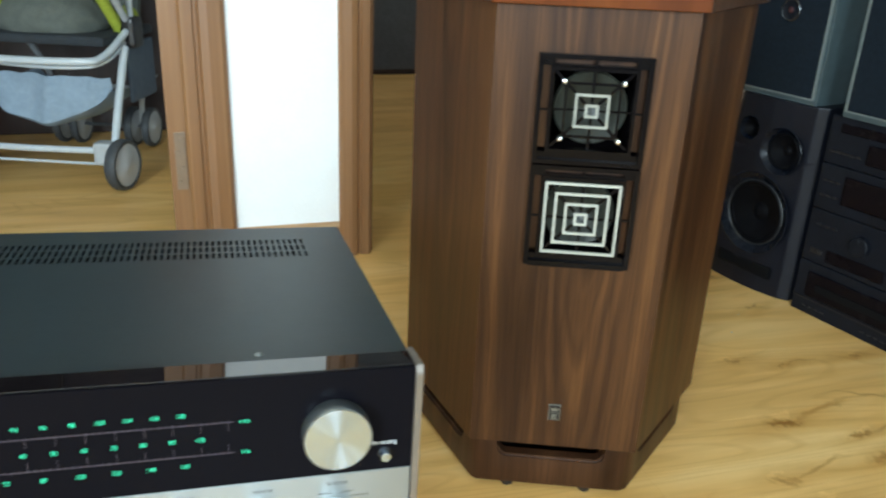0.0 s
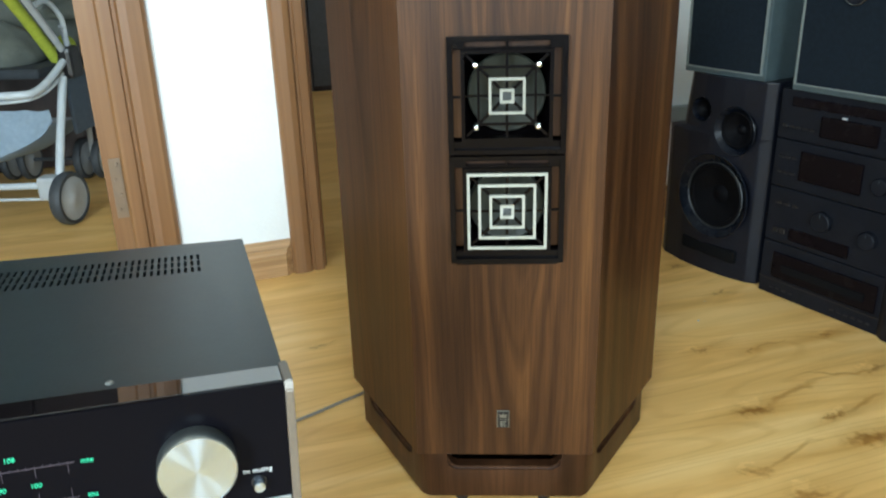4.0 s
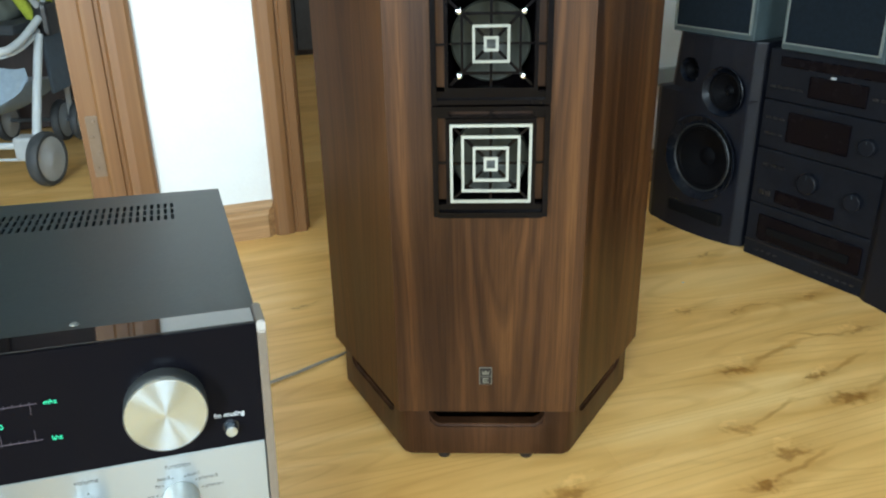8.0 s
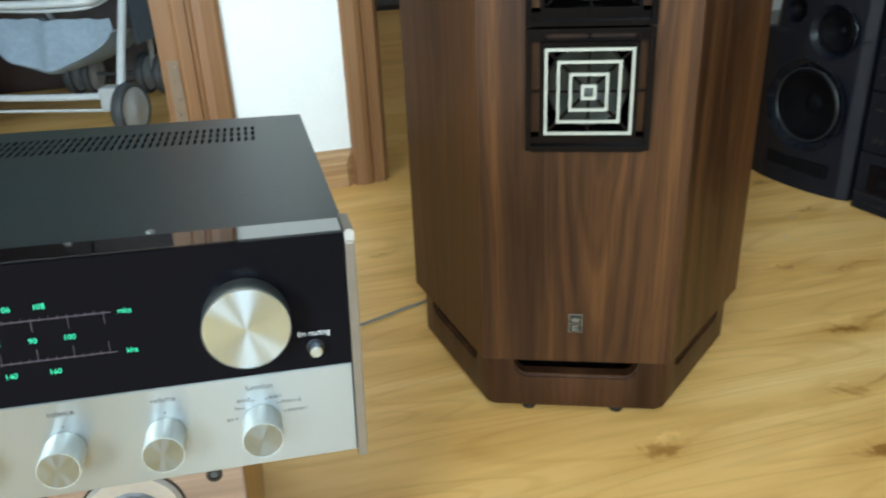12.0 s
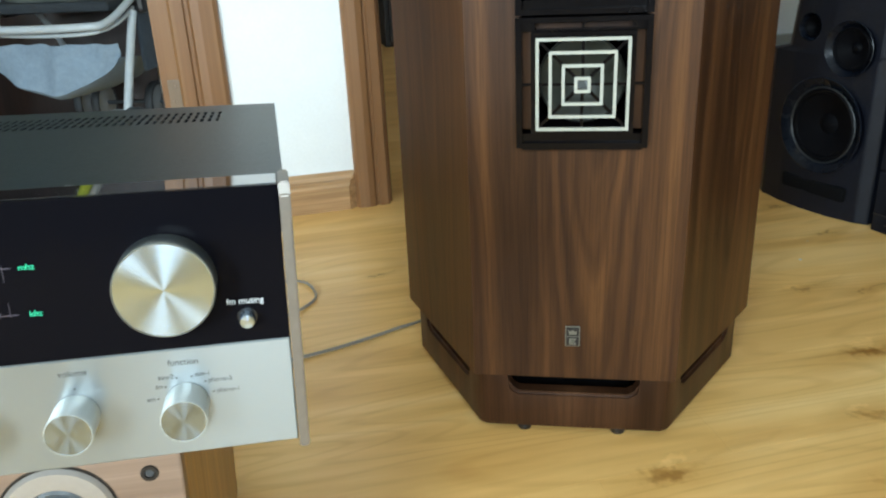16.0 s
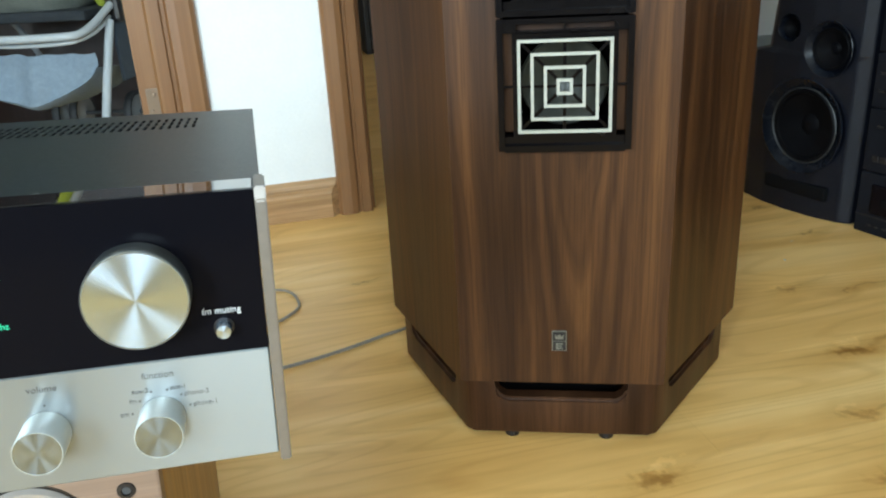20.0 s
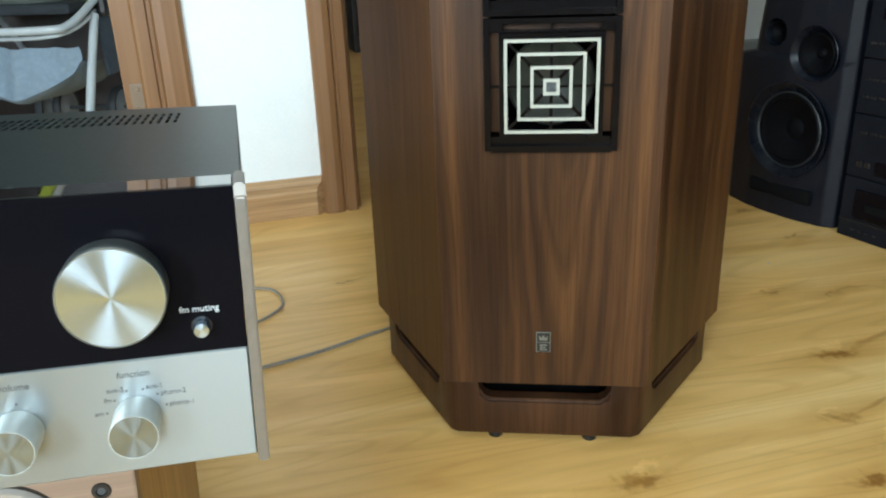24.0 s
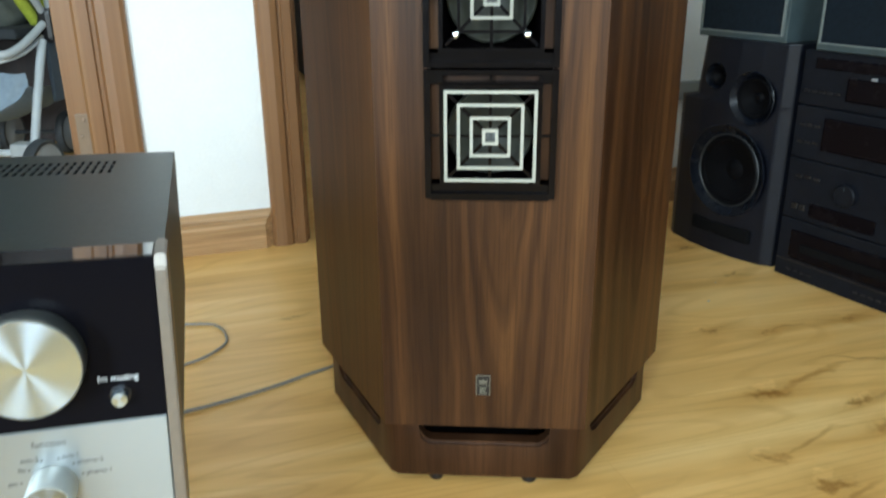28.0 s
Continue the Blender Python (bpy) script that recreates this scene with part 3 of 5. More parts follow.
# door casings, linings, baseboards
def casing_profile(width, z0, z1, flip=1):
    """A moulded door casing: a flat inner band, a groove, a rounded outer band."""
    w = width
    poly = [(0, 0), (0, -0.010), (0.005, -0.016), (0.30 * w, -0.016), (0.33 * w, -0.011), (0.40 * w, -0.011), (0.45 * w, -0.019),
            (0.62 * w, -0.022), (0.90 * w, -0.020), (0.97 * w, -0.014), (w, -0.006), (w, 0)]
    return prism([(flip * x, y) for x, y in poly][::flip], z0, z1)


door_a = thing("door_1", WALL.copy(), "open doorway with a moulded oak casing and lining", "doorway", kind="structure")
part("casing", casing_profile(0.102, 0, DOOR_H + 0.08, 1), CASING, door_a, m=pose(-0.102, -0.0, 0))
part("casing", casing_profile(0.088, 0, DOOR_H + 0.08, -1), CASING, door_a, m=pose(D1[0] - 0.035, -0.0, 0))
part("lining", box(-0.145, -0.0865, 0.040, TH + 0.01, 0, DOOR_H, 0.003), CASING, door_a)
part("lining", box(D1[0] - 0.0, D1[0] + 0.035, 0.004, TH + 0.01, 0, DOOR_H, 0.003), CASING, door_a)
part("lining", box(D1[0] + 0.035, -0.1455, 0.004, TH + 0.01, DOOR_H - 0.035, DOOR_H, 0.003), CASING, door_a)
part("casing", box(D1[0] - 0.12, -0.005, -0.018, 0, DOOR_H + 0.0805, DOOR_H + 0.165, 0.004), CASING, door_a)
hinge = part("hinge", box(-0.132, -0.106, 0.037, 0.0395, 0.184, 0.326, 0.001), STEEL, door_a, "worn steel hinge plate with screws")
for hz in (0.205, 0.240, 0.278, 0.313):
    part("screw", lathe([(0.0, 0.0025), (0.003, 0.002), (0.004, 0.0)], 12), STEEL, hinge, m=pose(-0.119 + 0.004 * (1 if hz in (0.24, 0.313) else -1), 0.037, hz, 90))

door_b = thing("door_2", WALL.copy(), "open doorway with a moulded oak casing and lining", "doorway", kind="structure")
part("casing", casing_profile(0.080, 0, DOOR_H + 0.08, -1), CASING, door_b, m=pose(0.335, 0, 0))
part("casing", casing_profile(0.115, 0, DOOR_H + 0.08, 1), CASING, door_b, m=pose(1.185, 0, 0))
part("lining", box(0.322, 0.343, 0.004, TH + 0.01, 0, DOOR_H, 0.003), CASING, door_b)
part("lining", box(1.150, 1.176, 0.004, TH + 0.01, 0, DOOR_H, 0.003), CASING, door_b)
part("lining", box(0.343, 1.150, 0.004, TH + 0.01, DOOR_H - 0.035, DOOR_H, 0.003), CASING, door_b)
part("casing", box(0.250, 1.305, -0.018, 0, DOOR_H + 0.0805, DOOR_H + 0.165, 0.004), CASING, door_b)


def skirting(u0, u1):
    """A moulded baseboard along the doorway wall."""
    poly = [(0, 0), (-0.022, 0), (-0.022, 0.058), (-0.018, 0.064), (-0.018, 0.070), (-0.011, 0.074), (-0.009, 0.082), (-0.004, 0.089), (0, 0.090)]
    bm = bmesh.new()
    a = [bm.verts.new((u0, y, z)) for y, z in poly]
    b = [bm.verts.new((u1 + 1.1 * y, y, z)) for y, z in poly]      # the end is cut back at an angle
    bm.faces.new(a)
    bm.faces.new(b[::-1])
    for i in range(len(poly)):
        j = (i + 1) % len(poly)
        bm.faces.new((a[i], b[i], b[j], a[j]))
    return bm


structure("baseboard", skirting(0.0, 0.262), SKIRT, "pale oak baseboard with a moulded top edge", "baseboard")
structure("baseboard", skirting(1.303, U1), SKIRT, "pale oak baseboard with a moulded top edge", "baseboard")
sk_w = part("baseboard", skirting(VB, -0.02), SKIRT, None, "", WALL @ pose(U1, 0, 0, 0, 0, -90))
tagged(sk_w, "pale oak baseboard with a moulded top edge", "baseboard", kind="structure")

trunk = part("cable_trunking", box(1.31, 1.98, -0.022, -0.0005, 0.276, 0.322, 0.003), GREYDUCT, None, "", WALL.copy())
tagged(trunk, "pale grey cable trunking along the white wall", "trunking")

# ---- hexagonal loudspeaker ----
HEX_Y = 0.213
spk = thing("hexagonal_loudspeaker", pose(-0.003, 0, 0, 0, 0, 1.8) @ pose(0, HEX_Y, 0), "hexagonal walnut-veneered floor loudspeaker with a cherry top", "loudspeaker")


def hexagon(r, turn=0.0):
    return [(r * math.cos(radians(60 * k + turn)), r * math.sin(radians(60 * k + turn))) for k in range(6)]


BODY_R, BODY_Z0, BODY_Z1 = 0.247, 0.090, 0.7235
apo = BODY_R * math.cos(radians(30))
PLINTH_R = 0.235

def panel(k, hole=False):
    """One upright face of the hexagon, 18 mm thick, mitred; local x across, y outward negative."""
    half = BODY_R / 2
    bm = bmesh.new()
    t = 0.018
    inner = half - t * math.tan(radians(30))
    poly = [(-half, 0), (half, 0), (inner, t), (-inner, t)]
    if hole:
        zs = [BODY_Z0, HOLE[2], HOLE[3], BODY_Z1]
        g = {}
        for k2, y in enumerate((0, t)):
            xs = [-half, HOLE[0], HOLE[1], half] if not k2 else [-inner, HOLE[0], HOLE[1], inner]
            for i in range(4):
                for j in range(4):
                    g[k2, i, j] = bm.verts.new((xs[i], y, zs[j]))
        for k2 in (0, 1):
            for i in range(3):
                for j in range(3):
                    if (i, j) != (1, 1):
                        bm.faces.new([g[k2, *q] for q in ((i, j), (i + 1, j), (i + 1, j + 1), (i, j + 1))])
        rim = [(0, 0), (1, 0), (2, 0), (3, 0), (3, 1), (3, 2), (3, 3), (2, 3), (1, 3), (0, 3), (0, 2), (0, 1)]
        for loop in (rim, [(1, 1), (2, 1), (2, 2), (1, 2)]):
            for p, q in zip(loop, loop[1:] + loop[:1]):
                bm.faces.new((g[0, *p], g[0, *q], g[1, *q], g[1, *p]))
        return bm
    lo = [bm.verts.new((x, y, BODY_Z0)) for x, y in poly]
    hi = [bm.verts.new((x, y, BODY_Z1)) for x, y in poly]
    bm.faces.new(lo[::-1])
    bm.faces.new(hi)
    for i in range(4):
        bm.faces.new((lo[i], lo[(i + 1) % 4], hi[(i + 1) % 4], hi[i]))
    return bm


HOLE = (-0.0625, 0.0685, 0.390, 0.667)
for k in range(6):
    m = pose(0, 0, 0, 0, 0, 60 * k) @ pose(0, -apo, 0)
    part("front_panel" if k == 0 else "side_panel", panel(k, k == 0), WALNUT_FRONT if k == 0 else WALNUT, spk, m=m)
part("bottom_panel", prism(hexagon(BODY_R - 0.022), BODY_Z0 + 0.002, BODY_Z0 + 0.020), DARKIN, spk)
part("back_box", box(-0.085, 0.085, -0.125, -0.115, 0.37, 0.69), DARKIN, spk)


def plinth_panel():
    """One face of the base ring, with a rounded slot cut from its top and softened upright corners."""
    bm = bmesh.new()
    half = PLINTH_R / 2
    z0, z1, zs, t, b = 0.008, BODY_Z0, 0.060, 0.02, 0.008
    prof = [(-half, z1), (b - half, z1), (-0.084, z1), (-0.081, 0.074), (-0.076, 0.065), (-0.068, zs), (0.068, zs), (0.076, 0.065), (0.081, 0.074), (0.084, z1), (half - b, z1), (half, z1)]
    rows = []
    for y in (0, t):
        row = []
        for x, z in prof:
            end = 1 if x == half else -1 if x == -half else 0
            px = x - end * (t * math.tan(radians(30)) if y else 0.25 * b)
            py = y if y or not end else 0.433 * b
            row.append([bm.verts.new((px, py, z)), bm.verts.new((px, py + (0 if y else 0.0025), z0)), None if y else bm.verts.new((px, py, z0 + 0.004))])
        rows.append(row)
    f, k = rows
    for i in range(len(prof) - 1):
        bm.faces.new((f[i][2], f[i + 1][2], f[i + 1][0], f[i][0]))
        bm.faces.new((f[i][1], f[i + 1][1], f[i + 1][2], f[i][2]))
        bm.faces.new((k[i][1], k[i][0], k[i + 1][0], k[i + 1][1]))
        bm.faces.new((f[i][0], f[i + 1][0], k[i + 1][0], k[i][0]))
        bm.faces.new((f[i][1], k[i][1], k[i + 1][1], f[i + 1][1]))
    for i in (0, -1):
        bm.faces.new((f[i][0], k[i][0], k[i][1], f[i][1], f[i][2]))
    es = [e for e in bm.edges if all(v.co.y == 0 and v.co.z >= zs - 0.0001 and abs(v.co.x) < 0.0815 for v in e.verts)]
    bmesh.ops.bevel(bm, geom=es, offset=0.0040, segments=3, affect="EDGES")
    return bm


for k in range(6):
    part("plinth_panel", plinth_panel(), PLINTH, spk, "walnut plinth face with a rounded bass slot", m=pose(0, 0, 0, 0, 0, 60 * k) @ pose(0, -PLINTH_R * math.cos(radians(30)), 0), smooth=True)
for x, y in ((-0.062, -0.1915), (0.058, -0.1915), (0.158, -0.08), (-0.158, -0.08), (-0.08, 0.165), (0.08, 0.165)):
    part("foot", lathe([(0, 0), (0.009, 0), (0.010, 0.003), (0.010, 0.009), (0, 0.009)], 16), BLACKP, spk, m=pose(x, y, 0))
# dark core added behind the slots to stand in for their inner shade
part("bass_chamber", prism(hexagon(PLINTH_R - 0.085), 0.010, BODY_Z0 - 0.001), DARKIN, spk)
slab_r = BODY_R + 0.0125
SLAB_Z0, SLAB_Z1 = BODY_Z1 + 0.0005, 0.7485
part("top_slab", prism(hexagon(slab_r, 0), SLAB_Z0, SLAB_Z1, 0.0012, 2), CHERRY, spk, "glossy dark cherry top slab")
for k in range(6):
    # slab's veneered edge: orange cherry in front, grey reflection coloured as walnut elsewhere
    edge = box(-slab_r / 2 + 0.0002, slab_r / 2 - 0.0002, -0.0012, 0.003, SLAB_Z0 + 0.0008, SLAB_Z1 - 0.0008, 0.0005, 1)
    part("slab_edge", edge, EDGE if k == 0 else PLINTH, spk, "orange cherry edge band" if k == 0 else "", m=pose(0, 0, 0, 0, 0, 60 * k) @ pose(0, -slab_r * math.cos(radians(30)), 0))

# two stacked square horn units in the front panel
def bars(rows):
    bm = bmesh.new()
    for r in rows:
        box(*r, bm=bm)
    return bm


def horn_unit(cz, upper):
    u = part("horn_frame", bars([
        (-0.0705, -0.0640, -0.012, 0.004, -0.0695, 0.0695), (0.0640, 0.0705, -0.012, 0.004, -0.0695, 0.0695),
        (-0.0640, 0.0640, -0.012, 0.004, 0.0640, 0.0695), (-0.0640, 0.0640, -0.012, 0.004, -0.0695 if upper else -0.0712, -0.0640)]),
        GRILLEB, spk, m=pose(0.003, -apo, cz))
    # square horn mouth narrowing into the cabinet, with a round throat
    bm = bmesh.new()
    rings = []
    for h, y in ((0.0535, -0.009), (0.0535, 0.002), (0.0525, 0.012), (0.0495, 0.026), (0.044, 0.040)):
        rings.append([bm.verts.new((sx * h, y, sz * h)) for sx, sz in ((-1, -1), (1, -1), (1, 1), (-1, 1))])
    for a, b in zip(rings, rings[1:]):
        for i in range(4):
            bm.faces.new((a[i], a[(i + 1) % 4], b[(i + 1) % 4], b[i]))
    part("horn_body", bm, GRILLEB, u)
    part("horn_throat", lathe([(0.0, -0.006), (0.012, -0.004), (0.030, 0.006), (0.041, 0.014), (0.0455, 0.0165), (0.0475, 0.014), (0.0475, 0.008)], 48), HORNIN, u, "grey round horn throat", m=pose(0, 0.030, 0, 90), smooth=True)
    part("mouth_frame", square_ring(0.0545, 0.0045, -0.011, 0.010), GRILLEB, u)
    # wooden edges of the opening show beside the horn
    for sx in (-1, 1):
        part("side_slit", box(min(sx * 0.0550, sx * 0.0638), max(sx * 0.0550, sx * 0.0638), 0.006, 0.010, -0.052, 0.054), WALNUT, u)
        part("slit_bar", box(min(sx * 0.0548, sx * 0.0640), max(sx * 0.0548, sx * 0.0640), -0.010, -0.006, -0.0012, 0.0012), GRILLEB, u)
    part("top_rail", box(-0.064, 0.064, -0.008, 0.006, 0.0550, 0.0570), GRILLEB, u)
    for xa, xb in ((-0.050, -0.0012), (0.0012, 0.050)):
        part("top_slit", box(xa, xb, 0.004, 0.008, 0.0572, 0.0638), PLINTH, u, "brown slit above the horn")
    for xa, xb in ((-0.0638, -0.0502), (-0.0010, 0.0010), (0.0502, 0.0638)):
        part("top_bridge", box(xa, xb, -0.009, 0.007, 0.0571, 0.0639), GRILLEB, u)
    part("bottom_rail", box(-0.064, 0.064, -0.006, 0.006, -0.0640, -0.0550), GRILLEB, u)
    halves = (0.0491, 0.0354, 0.0217, 0.0085)
    y = -0.0165 if not upper else -0.0085
    for i, h in enumerate(halves):
        white = i >= 2 or not upper
        if upper and i == 0:
            continue
        wd = 0.0032 if white else 0.0032
        part("square_ring", square_ring(h, wd, y if white else y + 0.003, y + 0.004 if white else y + 0.005), (CREAM_SHADED if upper else CREAM) if white else GRILLEB, u, "cream square ring" if white else "black square ring")
    # spokes behind the rings
    s = 0.0500
    yb = y + 0.004
    part("spoke", box(-s, -0.0085, yb, yb + 0.003, -0.0011, 0.0011), GRILLEB, u)
    part("spoke", box(0.0085, s, yb, yb + 0.003, -0.0011, 0.0011), GRILLEB, u)
    part("spoke", box(-0.0017, 0.0017, yb, yb + 0.003, 0.0085, s), GRILLEB, u)
    part("spoke", box(-0.0017, 0.0017, yb, yb + 0.003, -s, -0.0085), GRILLEB, u)
    for a in (45, 135, 225, 315):
        part("spoke", box(0.0115, 0.068, yb, yb + 0.003, -0.0016, 0.0016), GRILLEB, u, m=pose(0, 0, 0, 0, a, 0))
    if upper:
        for sx, sz in ((-1, 1), (1, 1), (-1, -1), (1, -1)):
            part("screw", lathe([(0, 0.006), (0.0026, 0.0055), (0.0043, 0.003), (0.0048, 0.0)], 20), CHROME, u, "bright screw head", m=pose(sx * 0.037, -0.006, sz * 0.0365, 90))
    return u


horn_unit(0.5985, True)
horn_unit(0.4570, False)
badge = part("badge", box(-0.0088, 0.0088, -0.0016, 0, -0.0135, 0.0135, 0.0004, 1), GOLDP, spk, "small pewter maker's badge with two dark fields", m=pose(-0.002, -apo, 0.149))
part("field", box(-0.0076, 0.0076, -0.0021, -0.0016, 0.0006, 0.0124), BLACKP, badge)
part("field", box(-0.0076, 0.0076, -0.0021, -0.0016, -0.0124, -0.0006), BLACKP, badge)
part("emblem", prism([(-0.0045, 0.003), (0.0045, 0.003), (0.0055, 0.0095), (0.0028, 0.006), (0, 0.0098), (-0.0028, 0.006), (-0.0055, 0.0095)], 0, 0.0006), GOLDP, badge, m=pose(0, -0.0021, 0) @ FRONT)
part("emblem", boxes([(-0.004, -0.0018, -0.0027, -0.0021, -0.0105, -0.0025), (-0.0018, 0.0045, -0.0027, -0.0021, -0.0105, -0.0087), (-0.0018, 0.0030, -0.0027, -0.0021, -0.0073, -0.0058), (-0.0018, 0.0045, -0.0027, -0.0021, -0.0043, -0.0025)]), GOLDP, badge)

# ---- receiver ----
REC = Matrix.Translation((-0.1462, -0.5118, 0.4171)) @ Matrix.Rotation(0.3943, 4, "Z") @ Matrix.Rotation(-0.0708, 4, "X") @ Matrix.Rotation(0.0395, 4, "Y")
RW = 0.405
rec = thing("stereo_receiver", REC, "vintage stereo receiver with black dial glass and silver control panel", "receiver")
ZT, ZB, RD = 0.0855, -0.0635, 0.404
part("dial_face", box(-RW, 0, 0.0, 0.004, 0.0, ZT, 0.0004, 1), DIALFACE, rec, "black dial window")
part("top_strip", box(-RW, 0, 0.0041, 0.0285, 0.0, ZT, 0.0006, 1), GLOSSY, rec, "glossy black top strip")
cp = part("control_panel", box(-RW, 0, 0.0005, 0.012, ZB, -0.0004, 0.0008, 1), PANEL, rec, "brushed silver control panel")
along = cp.data.uv_layers.new(name="along")
for lp in cp.data.loops:
    q = cp.data.vertices[lp.vertex_index].co
    along.data[lp.index].uv = (q.x + 0.1 * q.y, q.z + 0.1 * q.y)
for x0, x1 in ((0.0004, 0.0062), (-RW - 0.0062, -RW - 0.0004)):
    bm = bmesh.new()
    poly = [(-0.002, -0.0675), (0.034, -0.0675), (0.034, 0.0862), (0.000, 0.0868), (-0.002, 0.080)]
    a = [bm.verts.new((x0, y, z)) for y, z in poly]
    b = [bm.verts.new((x1, y, z)) for y, z in poly]
    bm.faces.new(a)
    bm.faces.new(b[::-1])
    for i in range(len(poly)):
        j = (i + 1) % len(poly)
        bm.faces.new((a[i], b[i], b[j], a[j]))
    bmesh.ops.bevel(bm, geom=bm.edges[:], offset=0.0009, segments=2, affect="EDGES")
    part("end_post", bm, POST, rec, "satin aluminium end post")


def slotted_lid():
    """The lid's top sheet with three rows of open ventilation slots, and its folded sides."""
    bm = bmesh.new()
    z = 0.0800
    zb = 0.0765
    x0, x1, y0, y1 = -RW, 0.0035, 0.0290, RD
    zz = lambda y: z + (zb - z) * (y - y0) / (y1 - y0)
    def quad(xa, xb, ya, yb):
        bm.faces.new([bm.verts.new((x, y, zz(y))) for x, y in ((xa, ya), (xb, ya), (xb, yb), (xa, yb))])
    rows = [(0.2935, 0.3105), (0.3160, 0.3330), (0.3385, 0.3555)]
    last = y0
    pitch, slot = 0.0064, 0.0029
    count = 52
    for ya, yb in rows:
        quad(x0, x1, last, ya)
        xr = -0.0445
        quad(xr, x1, ya, yb)
        for i in range(count):
            a = xr - i * pitch
            quad(a - pitch, a - slot, ya, yb)
            # slot walls
            for xs in (a, a - slot):
                bm.faces.new([bm.verts.new(p) for p in ((xs, ya, zz(ya)), (xs, yb, zz(yb)), (xs, yb, zz(yb) - 0.0015), (xs, ya, zz(ya) - 0.0015))])
        quad(x0, xr - count * pitch, ya, yb)
        last = yb
    quad(x0, x1, last, y1)
    for xs in (x0, x1):
        bm.faces.new([bm.verts.new(p) for p in ((xs, y0, zz(y0)), (xs, y1, zz(y1)), (xs, y1, -0.056), (xs, y0, -0.056))])
    bm.faces.new([bm.verts.new(p) for p in ((x0, y1, zb), (x1, y1, zb), (x1, y1, -0.056), (x0, y1, -0.056))])
    bmesh.ops.remove_doubles(bm, verts=bm.verts[:], dist=0.0001)
    return bm


part("lid", slotted_lid(), LID, rec, "charcoal metal lid with three rows of vent slots")
part("chassis", box(-RW + 0.004, -0.001, 0.0125, RD - 0.003, -0.0600, 0.045), DARKIN, rec)
for i in range(4):
    part("foot", lathe([(0, -0.012), (0.010, -0.012), (0.012, 0.0), (0, 0.0)], 20), RUBBER, rec, m=pose((-0.09, -0.225, -0.09, -0.225)[i], (0.100, 0.100, 0.26, 0.26)[i], -0.060))
part("lid_screw", lathe([(0, 0.0016), (0.0020, 0.0013), (0.0030, 0.0003), (0.0032, 0)], 16), KNOBSIDE, rec, "small metal lid screw", m=pose(-0.1119, 0.050, 0.0798))
part("lid_screw", lathe([(0, 0.0016), (0.0020, 0.0013), (0.0030, 0.0003), (0.0032, 0)], 16), KNOBSIDE, rec, "small metal lid screw", m=pose(-0.298, 0.050, 0.0798))


def knob_on_panel(name, r, h, label, m, side, face):
    k = part(name, lathe([(0, h - 0.001), (r * 0.955, h - 0.001), (r * 0.955, h), (r * 0.975, h), (r, h - 0.0009), (r, 0.0012), (r * 0.985, 0.0), (0, 0)], 72), side, rec, label, m=m, smooth=True)
    part("face_disc", lathe([(0, h - 0.0002), (r * 0.953, h - 0.0002), (r * 0.953, h - 0.0009), (0, h - 0.0009)], 72), face, k, "turned bright face")
    return k


def on_panel(x, z, y=0.0):
    return pose(x, y, z) @ FRONT


knob_on_panel("tuning_knob", 0.0253, 0.0165, "large turned aluminium tuning knob", on_panel(-0.0597, 0.0388), KNOBSIDE, KNOB)
for x in (-0.0576, -0.1140, -0.1705, -0.2270, -0.2835):
    knob_on_panel("control_knob", 0.0119, 0.0215, "turned aluminium control knob", on_panel(x, -0.0322), SATIN, KNOBDARK)
part("muting_button", lathe([(0, 0.0075), (0.0036, 0.0072), (0.0042, 0.0060), (0.0042, 0)], 24), KNOB, rec, "small bright push button", m=on_panel(-0.0214, 0.0142), smooth=True)
part("button_well", lathe([(0.0043, 0.0003), (0.0052, 0.0003), (0.0052, 0), (0.0043, 0)], 24), BLACKP, rec, m=on_panel(-0.0214, 0.0142))

S = 0.0049
words("print", "fm muting", S * 0.98, WHITEINK, rec, on_panel(-0.0218, 0.0236, -0.0003))
for t, x in (("function", -0.0573), ("volume", -0.1130), ("balance", -0.1695), ("treble", -0.2260), ("bass", -0.2825)):
    words("print", t, S, INK, rec, on_panel(x, -0.0083, 0.0004))
for t, x, z, al in (("am", -0.0738, -0.0284, "RIGHT"), ("fm", -0.0692, -0.0215, "RIGHT"), ("aux-2", -0.0629, -0.0162, "RIGHT"),
                    ("aux-1", -0.0522, -0.0162, "LEFT"), ("phono-2", -0.0455, -0.0205, "LEFT"), ("phono-1", -0.0417, -0.0272, "LEFT")):
    words("print", t, 0.0037, INK, rec, on_panel(x, z, 0.0004), al)
for x, z in ((-0.0722, -0.0284), (-0.0678, -0.0218), (-0.0616, -0.0172), (-0.0537, -0.0172), (-0.0470, -0.0209), (-0.0432, -0.0274), (-0.1130, -0.0172), (-0.1695, -0.0172), (-0.2260, -0.0172), (-0.2825, -0.0172)):
    part("print_dot", lathe([(0, 0.0003), (0.0006, 0.0003), (0.0006, 0)], 10), INK, rec, m=on_panel(x, z, 0.0004))

